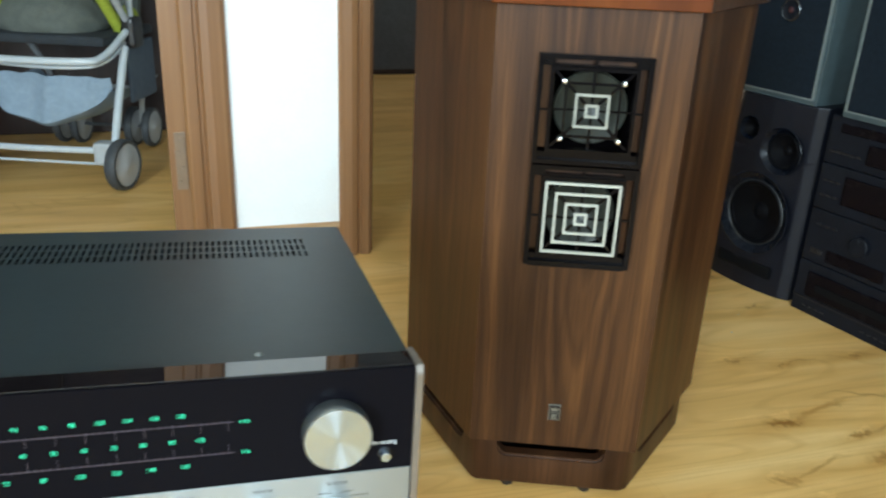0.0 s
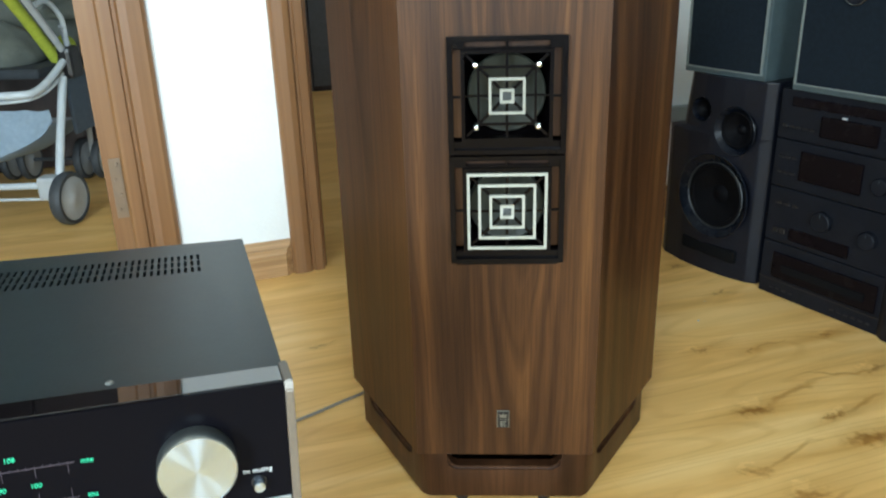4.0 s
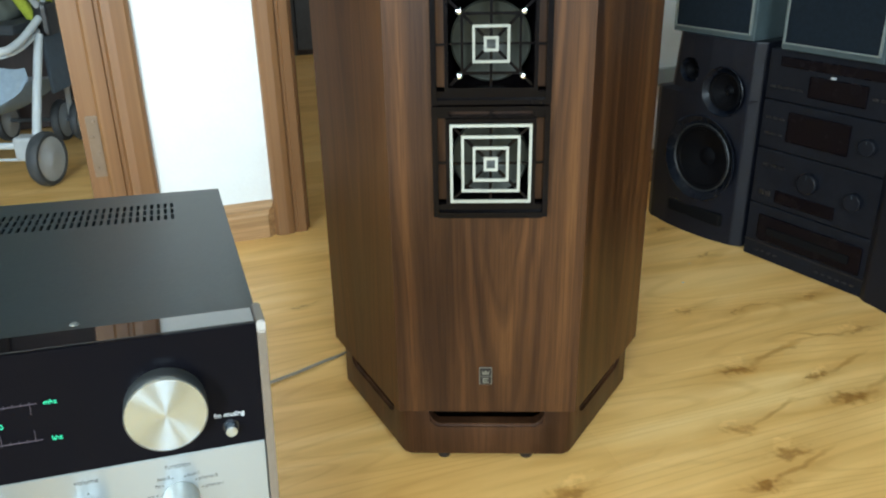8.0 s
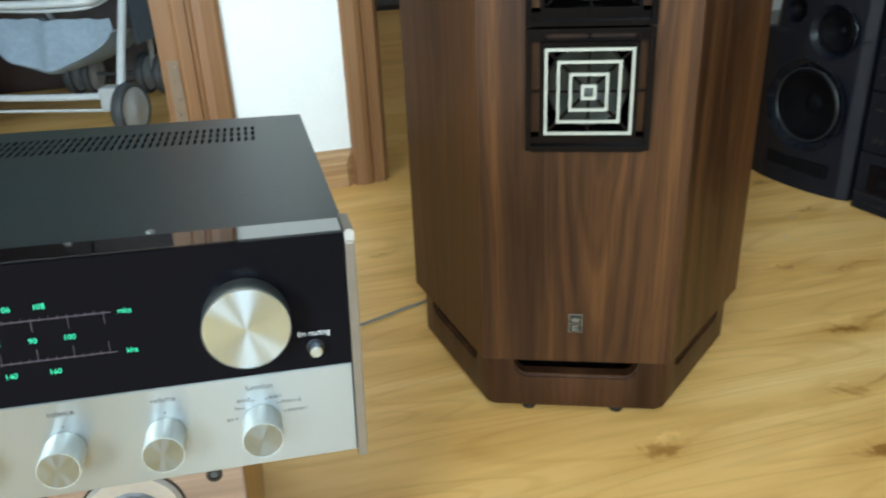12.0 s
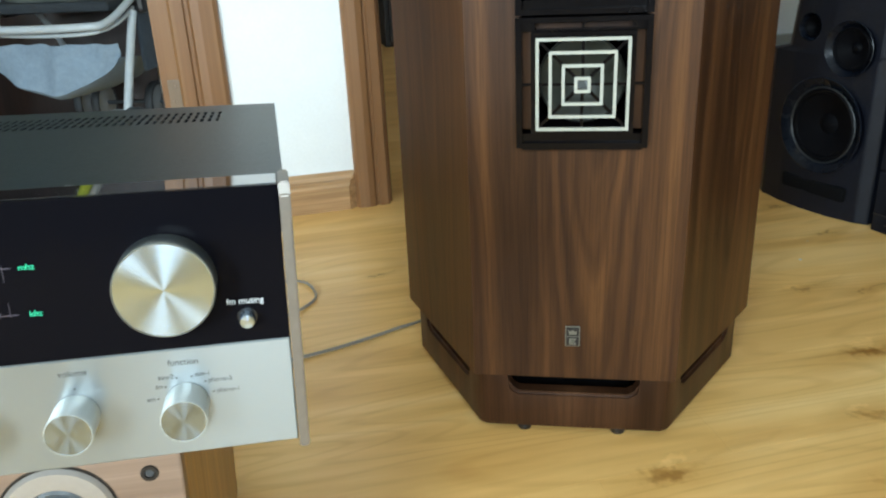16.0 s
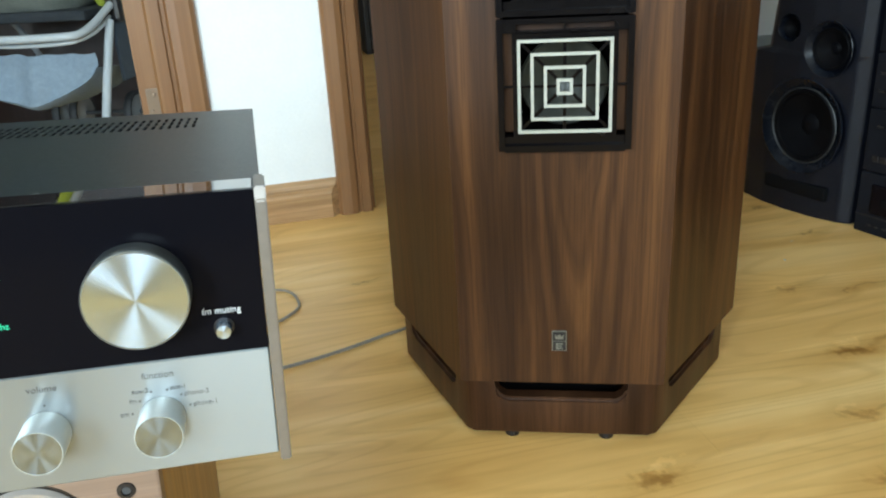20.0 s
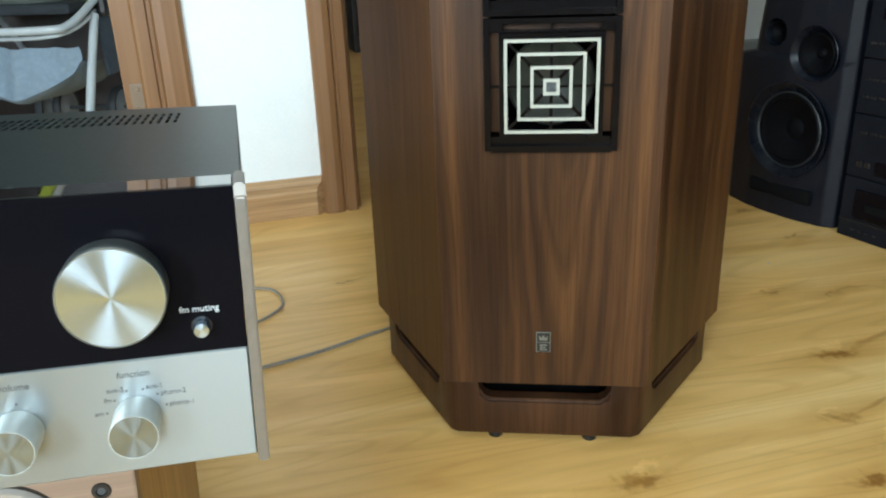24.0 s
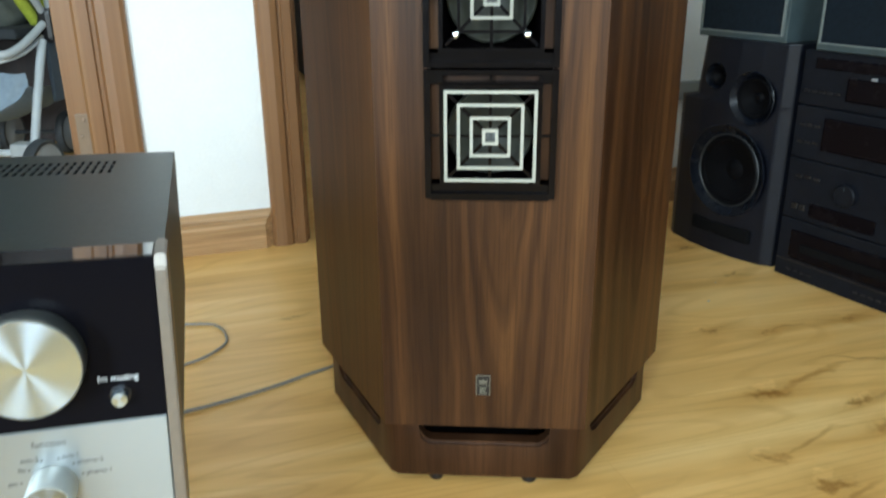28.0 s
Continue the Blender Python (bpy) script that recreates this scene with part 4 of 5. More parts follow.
# tuning scale
UP, LOW = 0.0520, 0.0272
XR = -0.1325
part("scale_line", box(-0.375, XR, -0.0003, 0.0002, UP - 0.0003, UP + 0.0003), DIALLINE, rec)
part("scale_line", box(-0.375, XR, -0.0003, 0.0002, LOW - 0.0003, LOW + 0.0003), DIALLINE, rec)
ticks = bmesh.new()
for i in range(50):
    x = XR - 0.004 - i * 0.0047
    big = i % 4 == 0
    box(x - 0.00018, x + 0.00018, -0.0003, 0.0002, UP - (0.0070 if big else 0.0008), UP + 0.0016, bm=ticks)
    box(x - 0.00018, x + 0.00018, -0.0003, 0.0002, LOW - 0.001, LOW + (0.0070 if big else 0.0016), bm=ticks)
part("scale_ticks", ticks, DIALLINE, rec)
G = 0.0045
words("lit_print", "mhz", G, GREENLIT, rec, on_panel(-0.1252, UP, -0.0003))
words("lit_print", "khz", G, GREENLIT, rec, on_panel(-0.1245, LOW, -0.0003))
for i, t in enumerate(("108", "106", "104", "100", "98", "96", "94", "92", "90", "88")):
    words("lit_print", t, G, GREENLIT, rec, on_panel(-0.1685 - i * 0.0175, UP + 0.0078, -0.0003))
for i, t in enumerate(("100", "90", "80", "70", "60", "50", "40", "30", "20", "10", "0")):
    words("lit_print", t, G, GREENLIT, rec, on_panel(-0.1560 - i * 0.0190, (UP + LOW) / 2, -0.0003))
for i, t in enumerate(("160", "140", "120", "100", "80", "70", "60", "54")):
    words("lit_print", t, G, GREENLIT, rec, on_panel(-0.1668 - i * 0.0230, LOW - 0.0078, -0.0003))

# small wooden loudspeaker that carries the receiver
BOX_M = REC.copy()
bx0, bx1, by0, by1, bz1 = -0.238, -0.0775, 0.080, 0.455, -0.0725
corners = [BOX_M @ Vector((x, y, -0.30)) for x in (bx0, bx1) for y in (by0, by1)]
bz0 = -0.30 - min(c.z for c in corners) / BOX_M.to_3x3()[2][2] + 0.0
sp2 = thing("bookshelf_loudspeaker", BOX_M @ pose((bx0 + bx1) / 2, (by0 + by1) / 2, bz0), "small pale-wood loudspeaker under the receiver", "loudspeaker")
ox, oy = (bx0 + bx1) / 2, (by0 + by1) / 2
LOC = pose(-ox, -oy, -bz0)
part("cabinet", box(bx0, bx1, by0 + 0.0165, by1, bz0, bz1, 0.003), HONEY, sp2, "honey-coloured wooden cabinet", m=LOC)
part("baffle", box(bx0, bx1, by0, by0 + 0.016, bz0, bz1, 0.002), PINKWOOD, sp2, "pale pinkish wooden front", m=LOC)
part("ring_groove", lathe([(0.0366, 0.0), (0.0366, 0.0006), (0.0382, 0.0006), (0.0384, 0.0)], 56), BLACKP, sp2, "dark gap round the ring", m=LOC @ pose(-0.158, by0, -0.1455) @ FRONT)
drv = part("driver_ring", lathe([(0.0215, 0.002), (0.023, 0.0045), (0.034, 0.0035), (0.0365, 0.001), (0.0365, 0)], 56), RINGPALE, sp2, "pale metal driver ring", m=LOC @ pose(-0.158, by0, -0.1455) @ FRONT, smooth=True)
part("dome", lathe([(0, 0.0095), (0.008, 0.0085), (0.014, 0.0055), (0.0175, 0.002), (0.019, 0.0032), (0.0212, 0.0018), (0.0215, 0)], 48), DOMEG, drv, "dark grey dome", smooth=True)
part("woofer", lathe([(0, -0.012), (0.02, -0.010), (0.052, 0.002), (0.058, 0.005), (0.064, 0.003), (0.066, 0)], 56), CONE, sp2, m=LOC @ pose(-0.158, by0 - 0.0005, -0.265) @ FRONT, smooth=True)
for x, z in ((-0.0985, -0.1215), (-0.2175, -0.1205)):
    s0 = part("insert_nut", lathe([(0.0028, 0.0002), (0.0032, 0.0012), (0.0055, 0.0010), (0.006, 0)], 20), BLACKP, sp2, "dark threaded insert", m=LOC @ pose(x, by0, z) @ FRONT)
    part("nut_core", lathe([(0, 0.0004), (0.0026, 0.0003), (0.0028, 0)], 16), RUBBER, s0)

# ---- cables on the floor ----
def cable(name, pts, r, label):
    ob = part(name, tube(pts, r, 8, smooth_steps=8), CABLE, None, smooth=True)
    return tagged(ob, label, "cable")


cable("speaker_cable", [(-0.225, 0.36, 0.045), (-0.250, 0.318, 0.004), (-0.30, 0.262, 0.004), (-0.36, 0.205, 0.004), (-0.43, 0.152, 0.004), (-0.50, 0.11, 0.004), (-0.58, 0.075, 0.004)], 0.0027, "grey loudspeaker cable lying on the floor")
cable("mains_cable", [(-0.60, 0.42, 0.004), (-0.52, 0.43, 0.004), (-0.475, 0.375, 0.004), (-0.478, 0.330, 0.004), (-0.505, 0.285, 0.004), (-0.56, 0.245, 0.004), (-0.64, 0.22, 0.004)], 0.0025, "thin grey cable looped on the floor")

for (u, w), r in (((1.014, -0.620), 0.0018), ((1.085, -0.545), 0.0013)):
    p = WALL @ Vector((u, w, 0.0))
    cr = part("crumb", lumps(r * 1.6, r, r * 0.6, u * 9, 0.4, 300.0, 2), WHITEC, None, "", pose(p.x, p.y, 0.0002))
    tagged(cr, "tiny white crumb lying on the floor", "crumb")
tagged(part("signal_cable", tube([(-0.40, -0.58, 0.335), (-0.345, -0.575, 0.318), (-0.300, -0.555, 0.290), (-0.285, -0.54, 0.255)], 0.0024, 8), BLACKP, None, smooth=True), "thin black cable hanging in front of the small loudspeaker", "cable")

# ---- stereo stack along the right-hand side ----
ST = Matrix.Translation((0.412, 1.003, 0)) @ Matrix.Rotation(math.atan2(-0.470, 0.339), 4, "Z")


def tower(m, label, group):
    """Black moulded three-way loudspeaker: two small drivers, a ringed woofer and a port slot."""
    t = thing("floor_loudspeaker", m, label, "loudspeaker", group)
    w, d, h = 0.252, 0.26, 0.468
    poly = [(0.0, 0.022), (0.02, 0.006), (0.07, -0.004), (w / 2, -0.008), (w - 0.07, -0.004), (w - 0.02, 0.006), (w, 0.022), (w, d), (0, d)]
    bm = prism(poly, 0, h, 0.004, 2)
    bmesh.ops.subdivide_edges(bm, edges=[e for e in bm.edges if abs(e.verts[0].co.z - e.verts[1].co.z) > 0.3], cuts=6)
    for q in bm.verts:      # above a small shoulder the flank is set back
        if abs(q.co.z - h * 6 / 7) < 0.004:
            q.co.z = 0.343
        q.co.x += ((-0.002 + 0.11 * (q.co.z - 0.34)) if q.co.z > 0.338 else -0.044) * (1 - q.co.x / w)
    DRIVERS = ((0.124, 0.189, 0.100), (0.168, 0.352, 0.055), (0.070, 0.387, 0.028))
    cab = part("cabinet", bm, SPKBLUE, t)
    front = lambda x: -0.0080 + 0.013 * ((x - w / 2) / (w / 2)) ** 2
    # round openings for the drivers, cut through the front
    for x, z, r in DRIVERS:
        cut = part("cutter", lathe([(0, 0.03), (r, 0.03), (r, -0.045), (0, -0.045)], 48), CONE, t, m=pose(x, front(x), z) @ FRONT)
        bpy.context.view_layer.update()
        mod = cab.modifiers.new("opening", "BOOLEAN")
        mod.object, mod.operation, mod.solver = cut, "DIFFERENCE", "EXACT"
        me = bpy.data.meshes.new_from_object(cab.evaluated_get(bpy.context.evaluated_depsgraph_get()))
        cab.modifiers.clear()
        cab.data = me
        bpy.data.objects.remove(cut)
    def driver(x, z, r, name, lab, ring):
        k = 1.0 if r > 0.06 else 0.8
        dr = part(name, lathe([(r * 1.03, 0.0006), (r * 1.0, 0.0018), (r * 0.97, 0.0006), (r * 0.90, -0.006 * k), (r * 0.80, -0.011 * k), (r * 0.78, -0.014 * k)], 48), GLOSSB, t, lab, m=pose(x, front(x) + 0.0015, z) @ FRONT, smooth=True)
        part("surround", lathe([(r * 0.79, -0.011 * k), (r * 0.74, -0.007 * k), (r * 0.68, -0.009 * k), (r * 0.66, -0.013 * k)], 48), CONE, dr, smooth=True)
        part("cone", lathe([(0, -0.022 * k), (r * 0.12, -0.023 * k), (r * 0.22, -0.030 * k), (r * 0.66, -0.0125 * k), (r * 0.67, -0.016 * k)], 48), CONE, dr, smooth=True)
        if ring:
            part("collar", lathe([(r * 0.775, -0.0095), (r * 0.795, -0.0070), (r * 0.815, -0.0085)], 48), RINGG, dr, "thin pale ring", smooth=True)
    driver(0.124, 0.189, 0.100, "woofer", "large woofer with a pale ring", True)
    driver(0.168, 0.352, 0.055, "midrange", "midrange driver in a dished surround", False)
    driver(0.070, 0.387, 0.028, "tweeter", "tweeter in a dished surround", False)
    # the port is a solid block, the shade of its opening in the colour
    part("port_slot", box(0.045, 0.205, -0.0085, 0.02, 0.040, 0.072, 0.006), DARKIN, t)
    return t


tower(ST @ pose(0, 0, 0), "black moulded three-way loudspeaker on the floor", "black loudspeakers")
tower(ST @ pose(0.592, -0.012, 0), "black moulded three-way loudspeaker beside the stereo units", "black loudspeakers")


def hifi_unit(name, z, h, label, cat, build):
    u = thing(name, ST @ pose(0.272, 0.004, z), label, cat, "stereo units")
    w = 0.305
    part("case", box(0.004, w - 0.004, 0.016, 0.30, 0.003, h - 0.002, 0.002), HIFI, u)
    part("fascia", box(0, w, 0.0, 0.0155, 0.001, h - 0.001, 0.003), HIFI, u)
    build(u, w, h)
    return u


def knob_on(u, x, z, r, h=0.012, lab="round black knob"):
    k = part("knob", lathe([(0, h), (r * 0.9, h), (r, h - 0.002), (r, 0)], 32), HIFI, u, lab, m=pose(x, 0, z) @ FRONT, smooth=True)
    part("pointer", box(-0.0007, 0.0007, r * 0.45, r * 0.80, h, h + 0.0006), GREYCAB, k)


def row_buttons(u, x0, n, step, z, w=0.010, h=0.004, mat=None):
    for i in range(n):
        part("button", box(x0 + i * step, x0 + i * step + w, -0.003, 0.0, z, z + h, 0.001, 1), mat or BLACKP, u)


def deck(u, w, h):
    part("tape_door", box(0.03, 0.275, -0.004, 0.0, 0.045, h - 0.022, 0.003), HIFI2, u)
    part("tray_slot", box(0.055, 0.25, -0.0065, -0.004, 0.062, 0.080, 0.002), DARKIN, u)
    row_buttons(u, 0.03, 4, 0.016, 0.018)
    row_buttons(u, 0.18, 6, 0.016, 0.018)
    part("trim", box(0.0, w, -0.002, 0.0, 0.036, 0.039), BLACKP, u)


def amp(u, w, h):
    knob_on(u, 0.135, h * 0.60, 0.022, 0.014)
    knob_on(u, 0.238, h * 0.52, 0.018, 0.014)
    row_buttons(u, 0.02, 3, 0.02, h * 0.70, 0.014, 0.006)
    part("display", box(0.06, 0.20, -0.002, 0.0, 0.012, 0.040, 0.002), HIFI2, u)
    row_buttons(u, 0.02, 2, 0.017, 0.022, 0.013, 0.012)


def tuner(u, w, h):
    part("display", box(0.065, 0.205, -0.003, 0.0, 0.024, h - 0.018, 0.003), HIFI2, u)
    knob_on(u, 0.245, h * 0.5, 0.017)
    row_buttons(u, 0.012, 3, 0.016, h * 0.62, 0.012, 0.005)
    row_buttons(u, 0.012, 3, 0.016, h * 0.30, 0.012, 0.005)


def disc(u, w, h):
    part("display", box(0.10, 0.225, -0.003, 0.0, 0.018, h - 0.045, 0.003), HIFI2, u)
    part("disc_tray", box(0.03, 0.27, -0.004, 0.0, h - 0.034, h - 0.014, 0.002), HIFI2, u)
    row_buttons(u, 0.012, 5, 0.016, 0.026, 0.012, 0.005)
    row_buttons(u, 0.236, 4, 0.016, 0.036, 0.011, 0.005)
    part("lamp", box(0.145, 0.155, -0.0035, 0.0, h - 0.044, h - 0.040), LABELS, u)


hifi_unit("cassette_deck", 0.0, 0.127, "black cassette deck at the foot of the stack", "stereo unit", deck)
hifi_unit("amplifier", 0.127, 0.125, "black amplifier with two round knobs", "stereo unit", amp)
hifi_unit("tuner", 0.252, 0.105, "black tuner with a dark display", "stereo unit", tuner)
hifi_unit("disc_player", 0.357, 0.106, "black disc player at the top of the stack", "stereo unit", disc)


def bookshelf(m, label):
    """Grey vinyl loudspeaker with a black cloth grille in a pale frame, a metal label and a small dome."""
    b = thing("grey_loudspeaker", m, label, "loudspeaker", "grey loudspeakers")
    w, d, h = 0.224, 0.20, 0.42
    part("cabinet", box(0, w, 0.006, d, 0, h, 0.003), GREYCAB, b)
    for r in ((0.004, w - 0.004, 0.012, 0.015), (0.004, w - 0.004, h - 0.015, h - 0.012)):
        part("grille_frame", box(r[0] + 0.004, r[1] - 0.004, 0.0, 0.006, r[2], r[3]), TRIMG, b)
    for x in (0.008, w - 0.011):
        part("grille_frame", box(x, x + 0.003, 0.0, 0.006, 0.0151, h - 0.0151), TRIMG, b)
    part("grille_cloth", box(0.0112, w - 0.0112, 0.003, 0.006, 0.0152, h - 0.0152), CLOTHG, b, "black grille cloth")
    lab = part("name_plate", box(0.087, 0.137, 0.0005, 0.003, 0.232, 0.282, 0.001, 1), LABELS, b, "silver name plate")
    part("plate_bar", box(0.091, 0.133, -0.0002, 0.0005, 0.236, 0.250), HIFI2, lab)
    tw = part("dome_tweeter", lathe([(0, 0.003), (0.006, 0.002), (0.011, 0.0), (0.0215, 0.004), (0.0245, 0.0)], 40), HIFI, b, "small dome with a bright rim", m=pose(0.117, 0.002, 0.196) @ FRONT, smooth=True)
    part("rim_glint", lathe([(0.0215, 0.0042), (0.0230, 0.0050), (0.0244, 0.0035)], 40), CHROMEDULL, tw, smooth=True)
    part("dome_centre", lathe([(0, 0.0042), (0.004, 0.0035), (0.0065, 0.0022)], 24), REDDOT, tw, smooth=True)
    return b


bookshelf(ST @ pose(0.004, -0.004, 0.468), "grey vinyl loudspeaker with black grille on the black loudspeaker")
bookshelf(ST @ pose(0.300, -0.012, 0.4635, 0, 0, -1.5), "grey vinyl loudspeaker with black grille on the stereo units")

# ---- pushchair in the room through the first doorway ----
PC = WALL @ pose(-0.550, 0.742, 0, 0, 0, -20.8)
pc = thing("pushchair", PC, "white-framed pushchair with a blue-grey basket and lime straps", "pushchair")


def wheel(x, y, r, w, turn=0.0, hub=None):
    m = pose(x, y, r, 0, 0, turn) @ pose(0, 0, 0, 0, 90, 0)
    k = part("wheel", lathe([(r * 0.82, -w / 2), (r * 0.94, -w / 2), (r, -w * 0.25), (r, w * 0.25), (r * 0.94, w / 2), (r * 0.82, w / 2), (r * 0.82, -w / 2)], 40), RUBBER, pc, "grey rubber tyre", m=m, smooth=True)
    part("hub", lathe([(0, w * 0.55), (r * 0.18, w * 0.55), (r * 0.25, w * 0.46), (r * 0.82, w * 0.42), (r * 0.82, -w * 0.42), (r * 0.25, -w * 0.46), (r * 0.18, -w * 0.55), (0, -w * 0.55)], 36), hub or HUB, k, "pale grey wheel hub", smooth=True)
    return k


wheel(0.268, 0.0, 0.080, 0.034, -8)
wheel(-0.258, 0.0, 0.080, 0.034, 20)
for x in (0.085, 0.150, -0.115, -0.180):
    wheel(x, 0.51, 0.072, 0.026)
XS = (0.243, -0.200)
for x in XS:
    o = 0.02 if x > 0 else -0.02
    part("front_leg", tube([(x, 0.0, 0.110), (x, 0.075, 0.27), (x, 0.150, 0.415)], 0.0125, 10), TUBEW, pc, "white front leg", smooth=True)
    part("wheel_fork", box(x - 0.050, x + 0.006, -0.034, 0.022, 0.082, 0.152, 0.010), HUB, pc, "pale plastic wheel fork")
    part("axle_block", box(min(x, x + o), max(x, x + o), -0.012, 0.012, 0.060, 0.084, 0.004), DARKFAB, pc)
    part("joint", box(x - 0.022, x + 0.024, 0.17, 0.25, 0.405, 0.500, 0.014), BLACKP, pc, "black folding joint")
    part("handle_tube", tube([(x, 0.20, 0.47), (x - 0.005, 0.02, 0.66), (x - 0.01, -0.20, 0.86), (x - 0.01, -0.30, 0.98)], 0.0105, 10), HUB, pc, "pale grey frame tube", smooth=True)
    part("arm_loop", tube([(x, 0.21, 0.48), (x + 0.005, 0.20, 0.58), (x, 0.14, 0.635), (x - 0.005, 0.08, 0.63)], 0.008, 10), TUBEW, pc, "pale grey arm loop", smooth=True)
    part("rear_leg", tube([(x, 0.20, 0.56), (x - 0.05 * (1 if x > 0 else -1), 0.36, 0.33), (0.118 if x > 0 else -0.147, 0.505, 0.09)], 0.0095, 10), HUB, pc, "grey rear leg", smooth=True)
part("cross_bar", tube([(-0.200, 0.0, 0.150), (-0.165, -0.005, 0.122), (0.19, -0.005, 0.122), (0.225, 0.0, 0.135)], 0.0105, 10), TUBEW, pc, "white cross bar", smooth=True)
part("axle", tube([(-0.24, 0.0, 0.078), (0.25, 0.0, 0.078)], 0.0045, 8, smooth_steps=1), TUBEW, pc, smooth=True)
part("rear_axle", tube([(-0.185, 0.51, 0.072), (0.155, 0.51, 0.072)], 0.007, 8, smooth_steps=1), RUBBER, pc, smooth=True)
part("rear_cross_bar", tube([(-0.16, 0.40, 0.235), (0.16, 0.40, 0.235)], 0.009, 8, smooth_steps=1), HUB, pc, smooth=True)
part("foot_rail", tube([(-0.198, 0.19, 0.46), (-0.185, 0.06, 0.402), (-0.13, -0.01, 0.390), (0.165, -0.01, 0.390), (0.225, 0.04, 0.400), (0.242, 0.18, 0.46)], 0.0115, 10), TUBEW, pc, "white foot rail", smooth=True)
part("foot_rail", tube([(-0.19, 0.20, 0.43), (-0.17, 0.05, 0.375), (0.19, 0.02, 0.372), (0.236, 0.19, 0.43)], 0.006, 8), TUBEW, pc, smooth=True)


def sling(w, y0, y1, zt, sag, n=24, k=12):
    """A cloth basket hanging between the legs, bulging downward."""
    bm = bmesh.new()
    g = []
    for i in range(n + 1):
        a = i / n * 2 - 1
        row = []
        for j in range(k + 1):
            b = j / k
            prof = 0.22 + 0.78 * max(0.0, 1 - abs(a) ** 1.9) ** 0.75
            if abs(a) > 0.999:
                prof = 0.30
            z = zt - sag * prof * math.sin(math.pi / 2 * min(1.0, b * 2.0)) + 0.012 * noise.noise(Vector((a * 3, b * 4, 1)))
            y = y0 + (y1 - y0) * max(0.0, b - 0.35) / 0.65 - 0.02 * math.sin(math.pi * b) * prof + 0.030 * noise.noise(Vector((a * 2.6 + b, b * 2.2 - a, 7)))
            row.append(bm.verts.new((a * w, y, z)))
        g.append(row)
    for i in range(n):
        for j in range(k):
            bm.faces.new((g[i][j], g[i + 1][j], g[i + 1][j + 1], g[i][j + 1]))
    return bm


part("basket", sling(0.215, 0.04, 0.42, 0.338, 0.165, 48, 24), FABRIC, pc, "blue-grey cloth basket sagging under the seat", m=pose(0.022, 0, 0), smooth=True)
part("side_cloth", box(0.234, 0.246, 0.17, 0.36, 0.235, 0.42, 0.005), SIDEFAB, pc, "dark blue-grey side cloth")
part("seat", box(-0.18, 0.225, 0.05, 0.42, 0.425, 0.455, 0.012), DARKFAB, pc, "dark seat cloth")
part("seat_pad", lumps(0.17, 0.13, 0.10, 3.0, 0.15, 6.0), GREYSEAT, pc, "grey seat pad", m=pose(0.0, 0.20, 0.455), smooth=True)
part("backrest", box(-0.18, 0.20, 0.0, 0.03, 0.0, 0.19, 0.012), GREYSEAT, pc, m=pose(0, 0.36, 0.455, -14))
for x in (0.185, -0.15):
    strap = tube([(x + 0.03, 0.19, 0.46), (x + 0.02, 0.10, 0.57), (x + 0.01, -0.04, 0.72), (x + 0.005, -0.16, 0.86)], 0.017, 10)
    part("strap", strap, LIME, pc, "lime green padded strap", smooth=True)
part("hood_edge", lumps(0.075, 0.10, 0.045, 11.0, 0.12, 6.0), GREYSEAT, pc, "grey folded hood", m=pose(0.205, 0.34, 0.575), smooth=True)
part("toggle", lumps(0.03, 0.04, 0.05, 13.0, 0.15, 6.0), LIME, pc, "lime trim", m=pose(0.20, 0.29, 0.455), smooth=True)

wd = thing("wardrobe", WALL @ pose(-1.35, 1.75, 0), "dark reddish-brown wardrobe behind the pushchair", "wardrobe")
part("body", box(-1.0, 1.33, 0.03, 0.60, 0.0, 2.10, 0.004), WARDROBE, wd)
for i in range(4):
    dpart = part("door", box(-0.995 + i * 0.58, -0.42 + i * 0.58, 0.0, 0.028, 0.06, 2.08, 0.004), WARDROBE, wd)
    part("handle", tube([(-0.47 + i * 0.58, -0.002, 0.95), (-0.47 + i * 0.58, -0.03, 0.98), (-0.47 + i * 0.58, -0.03, 1.10), (-0.47 + i * 0.58, -0.002, 1.13)], 0.005, 8), CHROME, dpart, smooth=True)
bench = thing("low_chest", WALL @ pose(-0.70, 1.40, 0), "dark low chest behind the pushchair", "chest")
part("body", box(-0.75, 0.62, 0.0, 0.38, 0.0, 0.555, 0.006), WARDROBE, bench)
part("top", box(-0.77, 0.64, -0.015, 0.39, 0.5555, 0.58, 0.004), WARDROBE, bench)
for nm, x, y, r, mt, lab in (("stuffed_bag", 0.08, 0.15, (0.13, 0.12, 0.18), GREYSEAT, "grey cloth bag on the chest"),
                             ("folded_blanket", 0.36, 0.14, (0.10, 0.11, 0.075), MAGENTA, "magenta folded blanket on the chest"),
                             ("blue_pillow", 0.37, 0.18, (0.10, 0.09, 0.085), BLUEC, "blue pillow on the blanket")):
    ob = part(nm, lumps(*r, x * 10 + 5, 0.2, 6.0), mt, None, "", bench.matrix_world @ pose(x, y, 0.5805 + (0.085 if nm == "blue_pillow" else 0.0)), smooth=True)
    tagged(ob, lab, nm.split("_")[1])

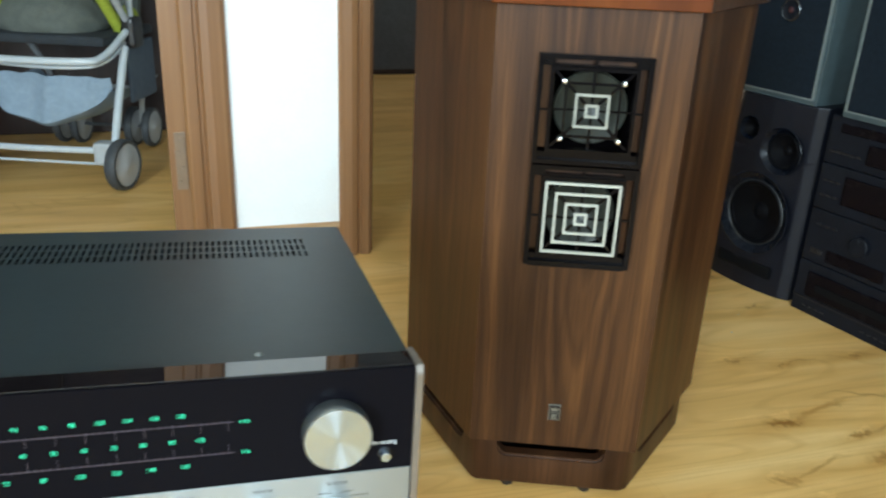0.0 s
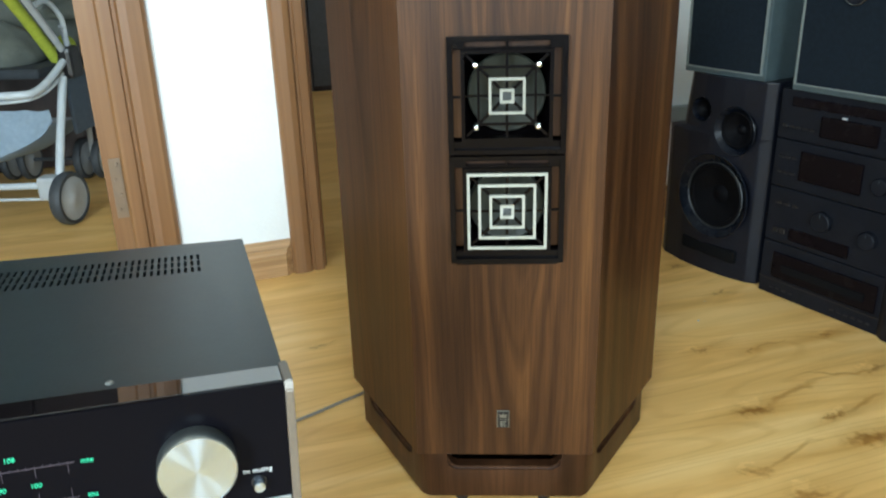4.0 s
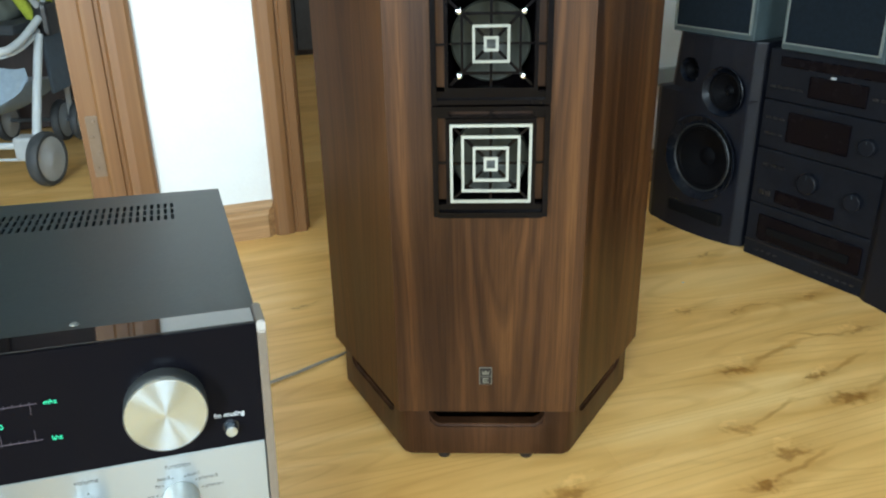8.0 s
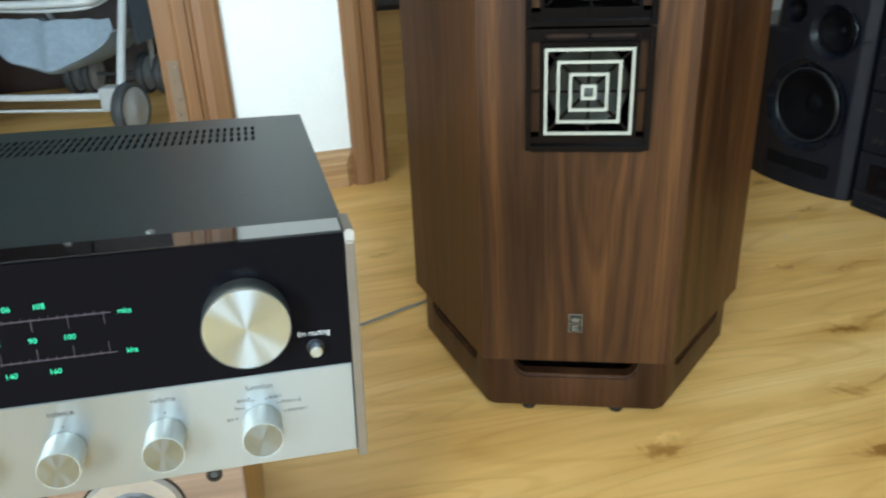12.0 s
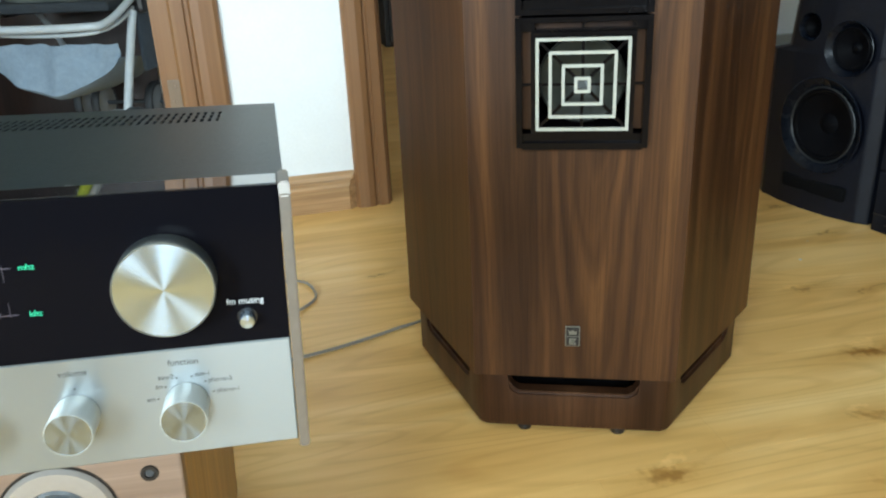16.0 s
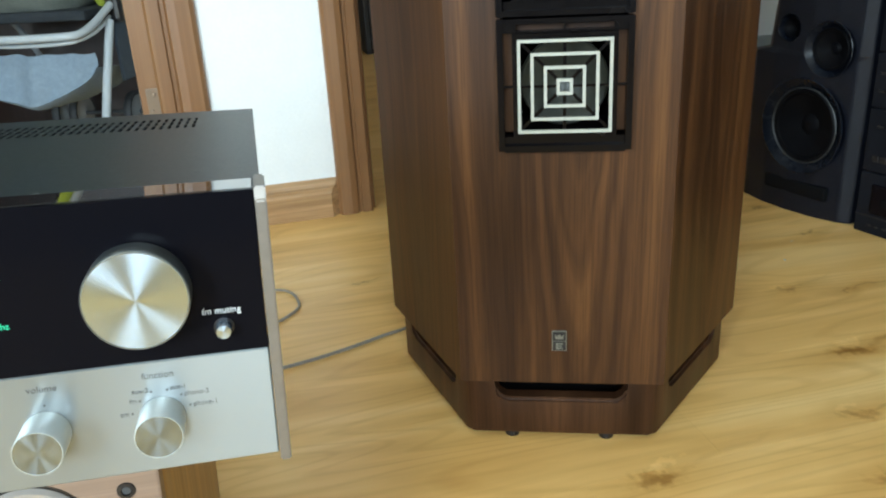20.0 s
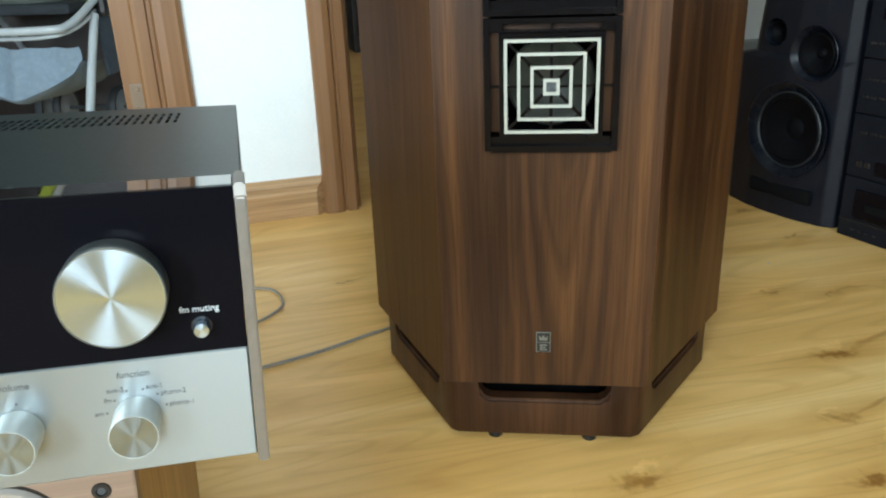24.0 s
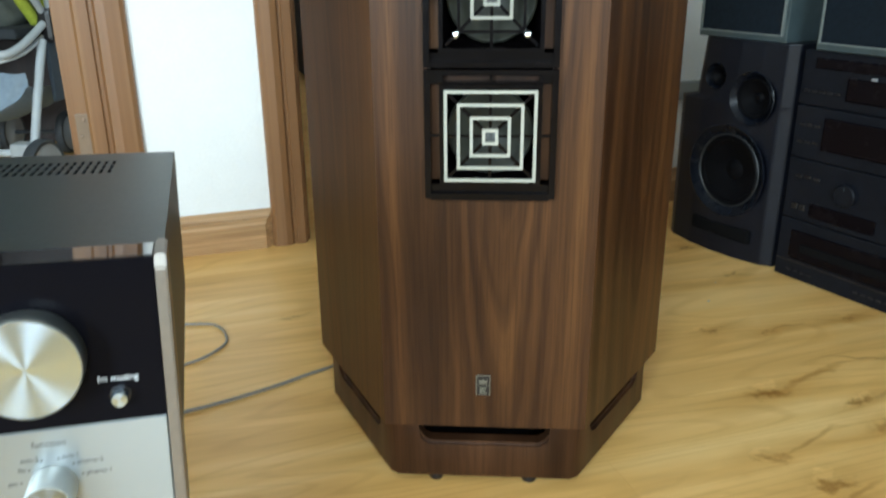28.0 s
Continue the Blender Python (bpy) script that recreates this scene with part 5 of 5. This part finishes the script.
# ---- shelf with clothes in the room through the second doorway ----
SH = WALL @ pose(0.0, 2.55, 0)
SZ = 0.572
sh = thing("open_cupboard", SH, "dark brown open cupboard with a pale shelf of clothes", "cupboard")
part("back", box(0.80, 2.88, 0.50, 0.52, 0.0, 2.0), WARDROBE, sh)
part("side", box(0.775, 0.80, 0.02, 0.52, 0.0, 2.0, 0.002), RUBBER, sh, "dark grey side panel")
part("side", box(2.88, 2.90, 0.02, 0.52, 0.0, 2.0, 0.002), WARDROBE, sh)
part("top", box(0.775, 2.90, 0.02, 0.52, 2.001, 2.02, 0.002), WARDROBE, sh)
part("shelf_end", box(0.801, 0.894, 0.0, 0.499, SZ - 0.03, SZ, 0.002), RUBBER, sh)
part("shelf", box(0.895, 2.879, 0.0, 0.499, SZ - 0.03, SZ, 0.003), WHITEC, sh, "pale shelf board")
part("front_door", box(0.802, 1.84, 0.0, 0.018, 0.03, SZ - 0.031, 0.002), RUBBER, sh, "dark grey lower door")
part("front_door", box(1.845, 2.878, 0.0, 0.018, 0.03, SZ - 0.031, 0.002), RUBBER, sh, "dark grey lower door")
part("plinth", box(0.802, 2.878, 0.03, 0.48, 0.0, 0.028), WARDROBE, sh)


def cloth(name, x, y, r, mt, lab, seed, cat="clothes"):
    ob = part(name, lumps(*r, seed, 0.45, 6.0, 5), mt, None, "", SH @ pose(x, y, SZ + 0.0005), smooth=True)
    return tagged(ob, lab, cat)


cloth("yellow_garment", 1.30, 0.15, (0.17, 0.11, 0.060), YELLOWC, "yellow-green garment heaped on the shelf", 2.0)
cloth("yellow_garment", 1.53, 0.17, (0.15, 0.10, 0.085), YELLOWC, "yellow-green garment heaped on the shelf", 12.0)
cloth("white_sock", 1.36, 0.27, (0.07, 0.06, 0.11), WHITEC, "white garment tucked behind the yellow one", 8.0)
cloth("pink_garment", 1.86, 0.18, (0.22, 0.13, 0.14), PINKC, "dusty pink garments heaped on the shelf", 4.0)
cloth("pink_garment", 2.10, 0.20, (0.16, 0.12, 0.10), PINKC, "dusty pink garments heaped on the shelf", 14.0)
cloth("white_garment", 2.42, 0.18, (0.20, 0.12, 0.10), WHITEC, "white and grey garments heaped on the shelf", 6.0)
bag = thing("toy_backpack", SH @ pose(0.985, 0.12, SZ + 0.0005) @ Matrix.Diagonal((1.42, 1.42, 1.42, 1)), "bright green child's backpack with orange trim", "backpack")
part("body", box(-0.082, 0.090, -0.05, 0.07, 0.0, 0.26, 0.025, 4), GREENB, bag, smooth=True)
part("pocket", box(-0.060, 0.060, -0.075, -0.045, 0.012, 0.095, 0.014, 3), GREENB, bag, smooth=True)
part("pocket_rim", tube([(-0.064, -0.066, 0.02), (-0.062, -0.07, 0.075), (-0.035, -0.076, 0.102), (0.035, -0.076, 0.102), (0.062, -0.07, 0.075), (0.064, -0.066, 0.02)], 0.004, 8), LIME, bag, smooth=True)
for sx in (-1, 1):
    part("side_flap", lumps(0.018, 0.03, 0.06, 3.0 + sx, 0.1), ORANGE, bag, "orange side flap", m=pose(sx * 0.078, -0.045, 0.004), smooth=True)
part("tag", box(-0.018, 0.018, -0.080, -0.0745, 0.060, 0.074, 0.002), WHITEC, bag)

# ---- floor: slab and laminate planks ----
ground = part("floor", boxes([(U0 - TH, U1 + TH, VB - TH, 0, -0.10, -0.0125), (U0 - TH, 3.1, 0, VF + TH, -0.10, -0.0125)]), HONEY, None, "", WALL.copy())
tagged(ground, "yellow wooden laminate floor", "floor", kind="structure")
PL_W, PL_L = 0.193, 1.285
meshes = {}


def plank_mesh(a, b):
    key = (round(a, 3), round(b, 3))
    if key not in meshes:
        bm = box(0, a, 0, b, -0.012, 0.0, 0.00015, 1)
        me = bpy.data.meshes.new("plank")
        bm.to_mesh(me)
        bm.free()
        me.materials.append(FLOOR)
        meshes[key] = me
    return meshes[key]


rng = random.Random(5)
v = VB
row = 0
while v < VF - 0.001:
    # by the loudspeaker the end joints lie under it
    u = U0 - (row * 0.43) % PL_L if not -1.5 < v + PL_W / 2 < -0.3 else 0.47 + (0.10 if row % 2 else -0.08) - 3 * PL_L
    wv = min(PL_W, VF - v)
    while u < 2.95:
        a, b = max(u, U0), min(u + PL_L, 2.95 if v > -0.01 else U1)
        if b - a > 0.05:
            ob = new("plank", plank_mesh(b - a - 0.0002, wv - 0.0002))
            ob.parent = ground
            ob.matrix_local = pose(a, v, 0)
        u += PL_L
    v += PL_W
    row += 1
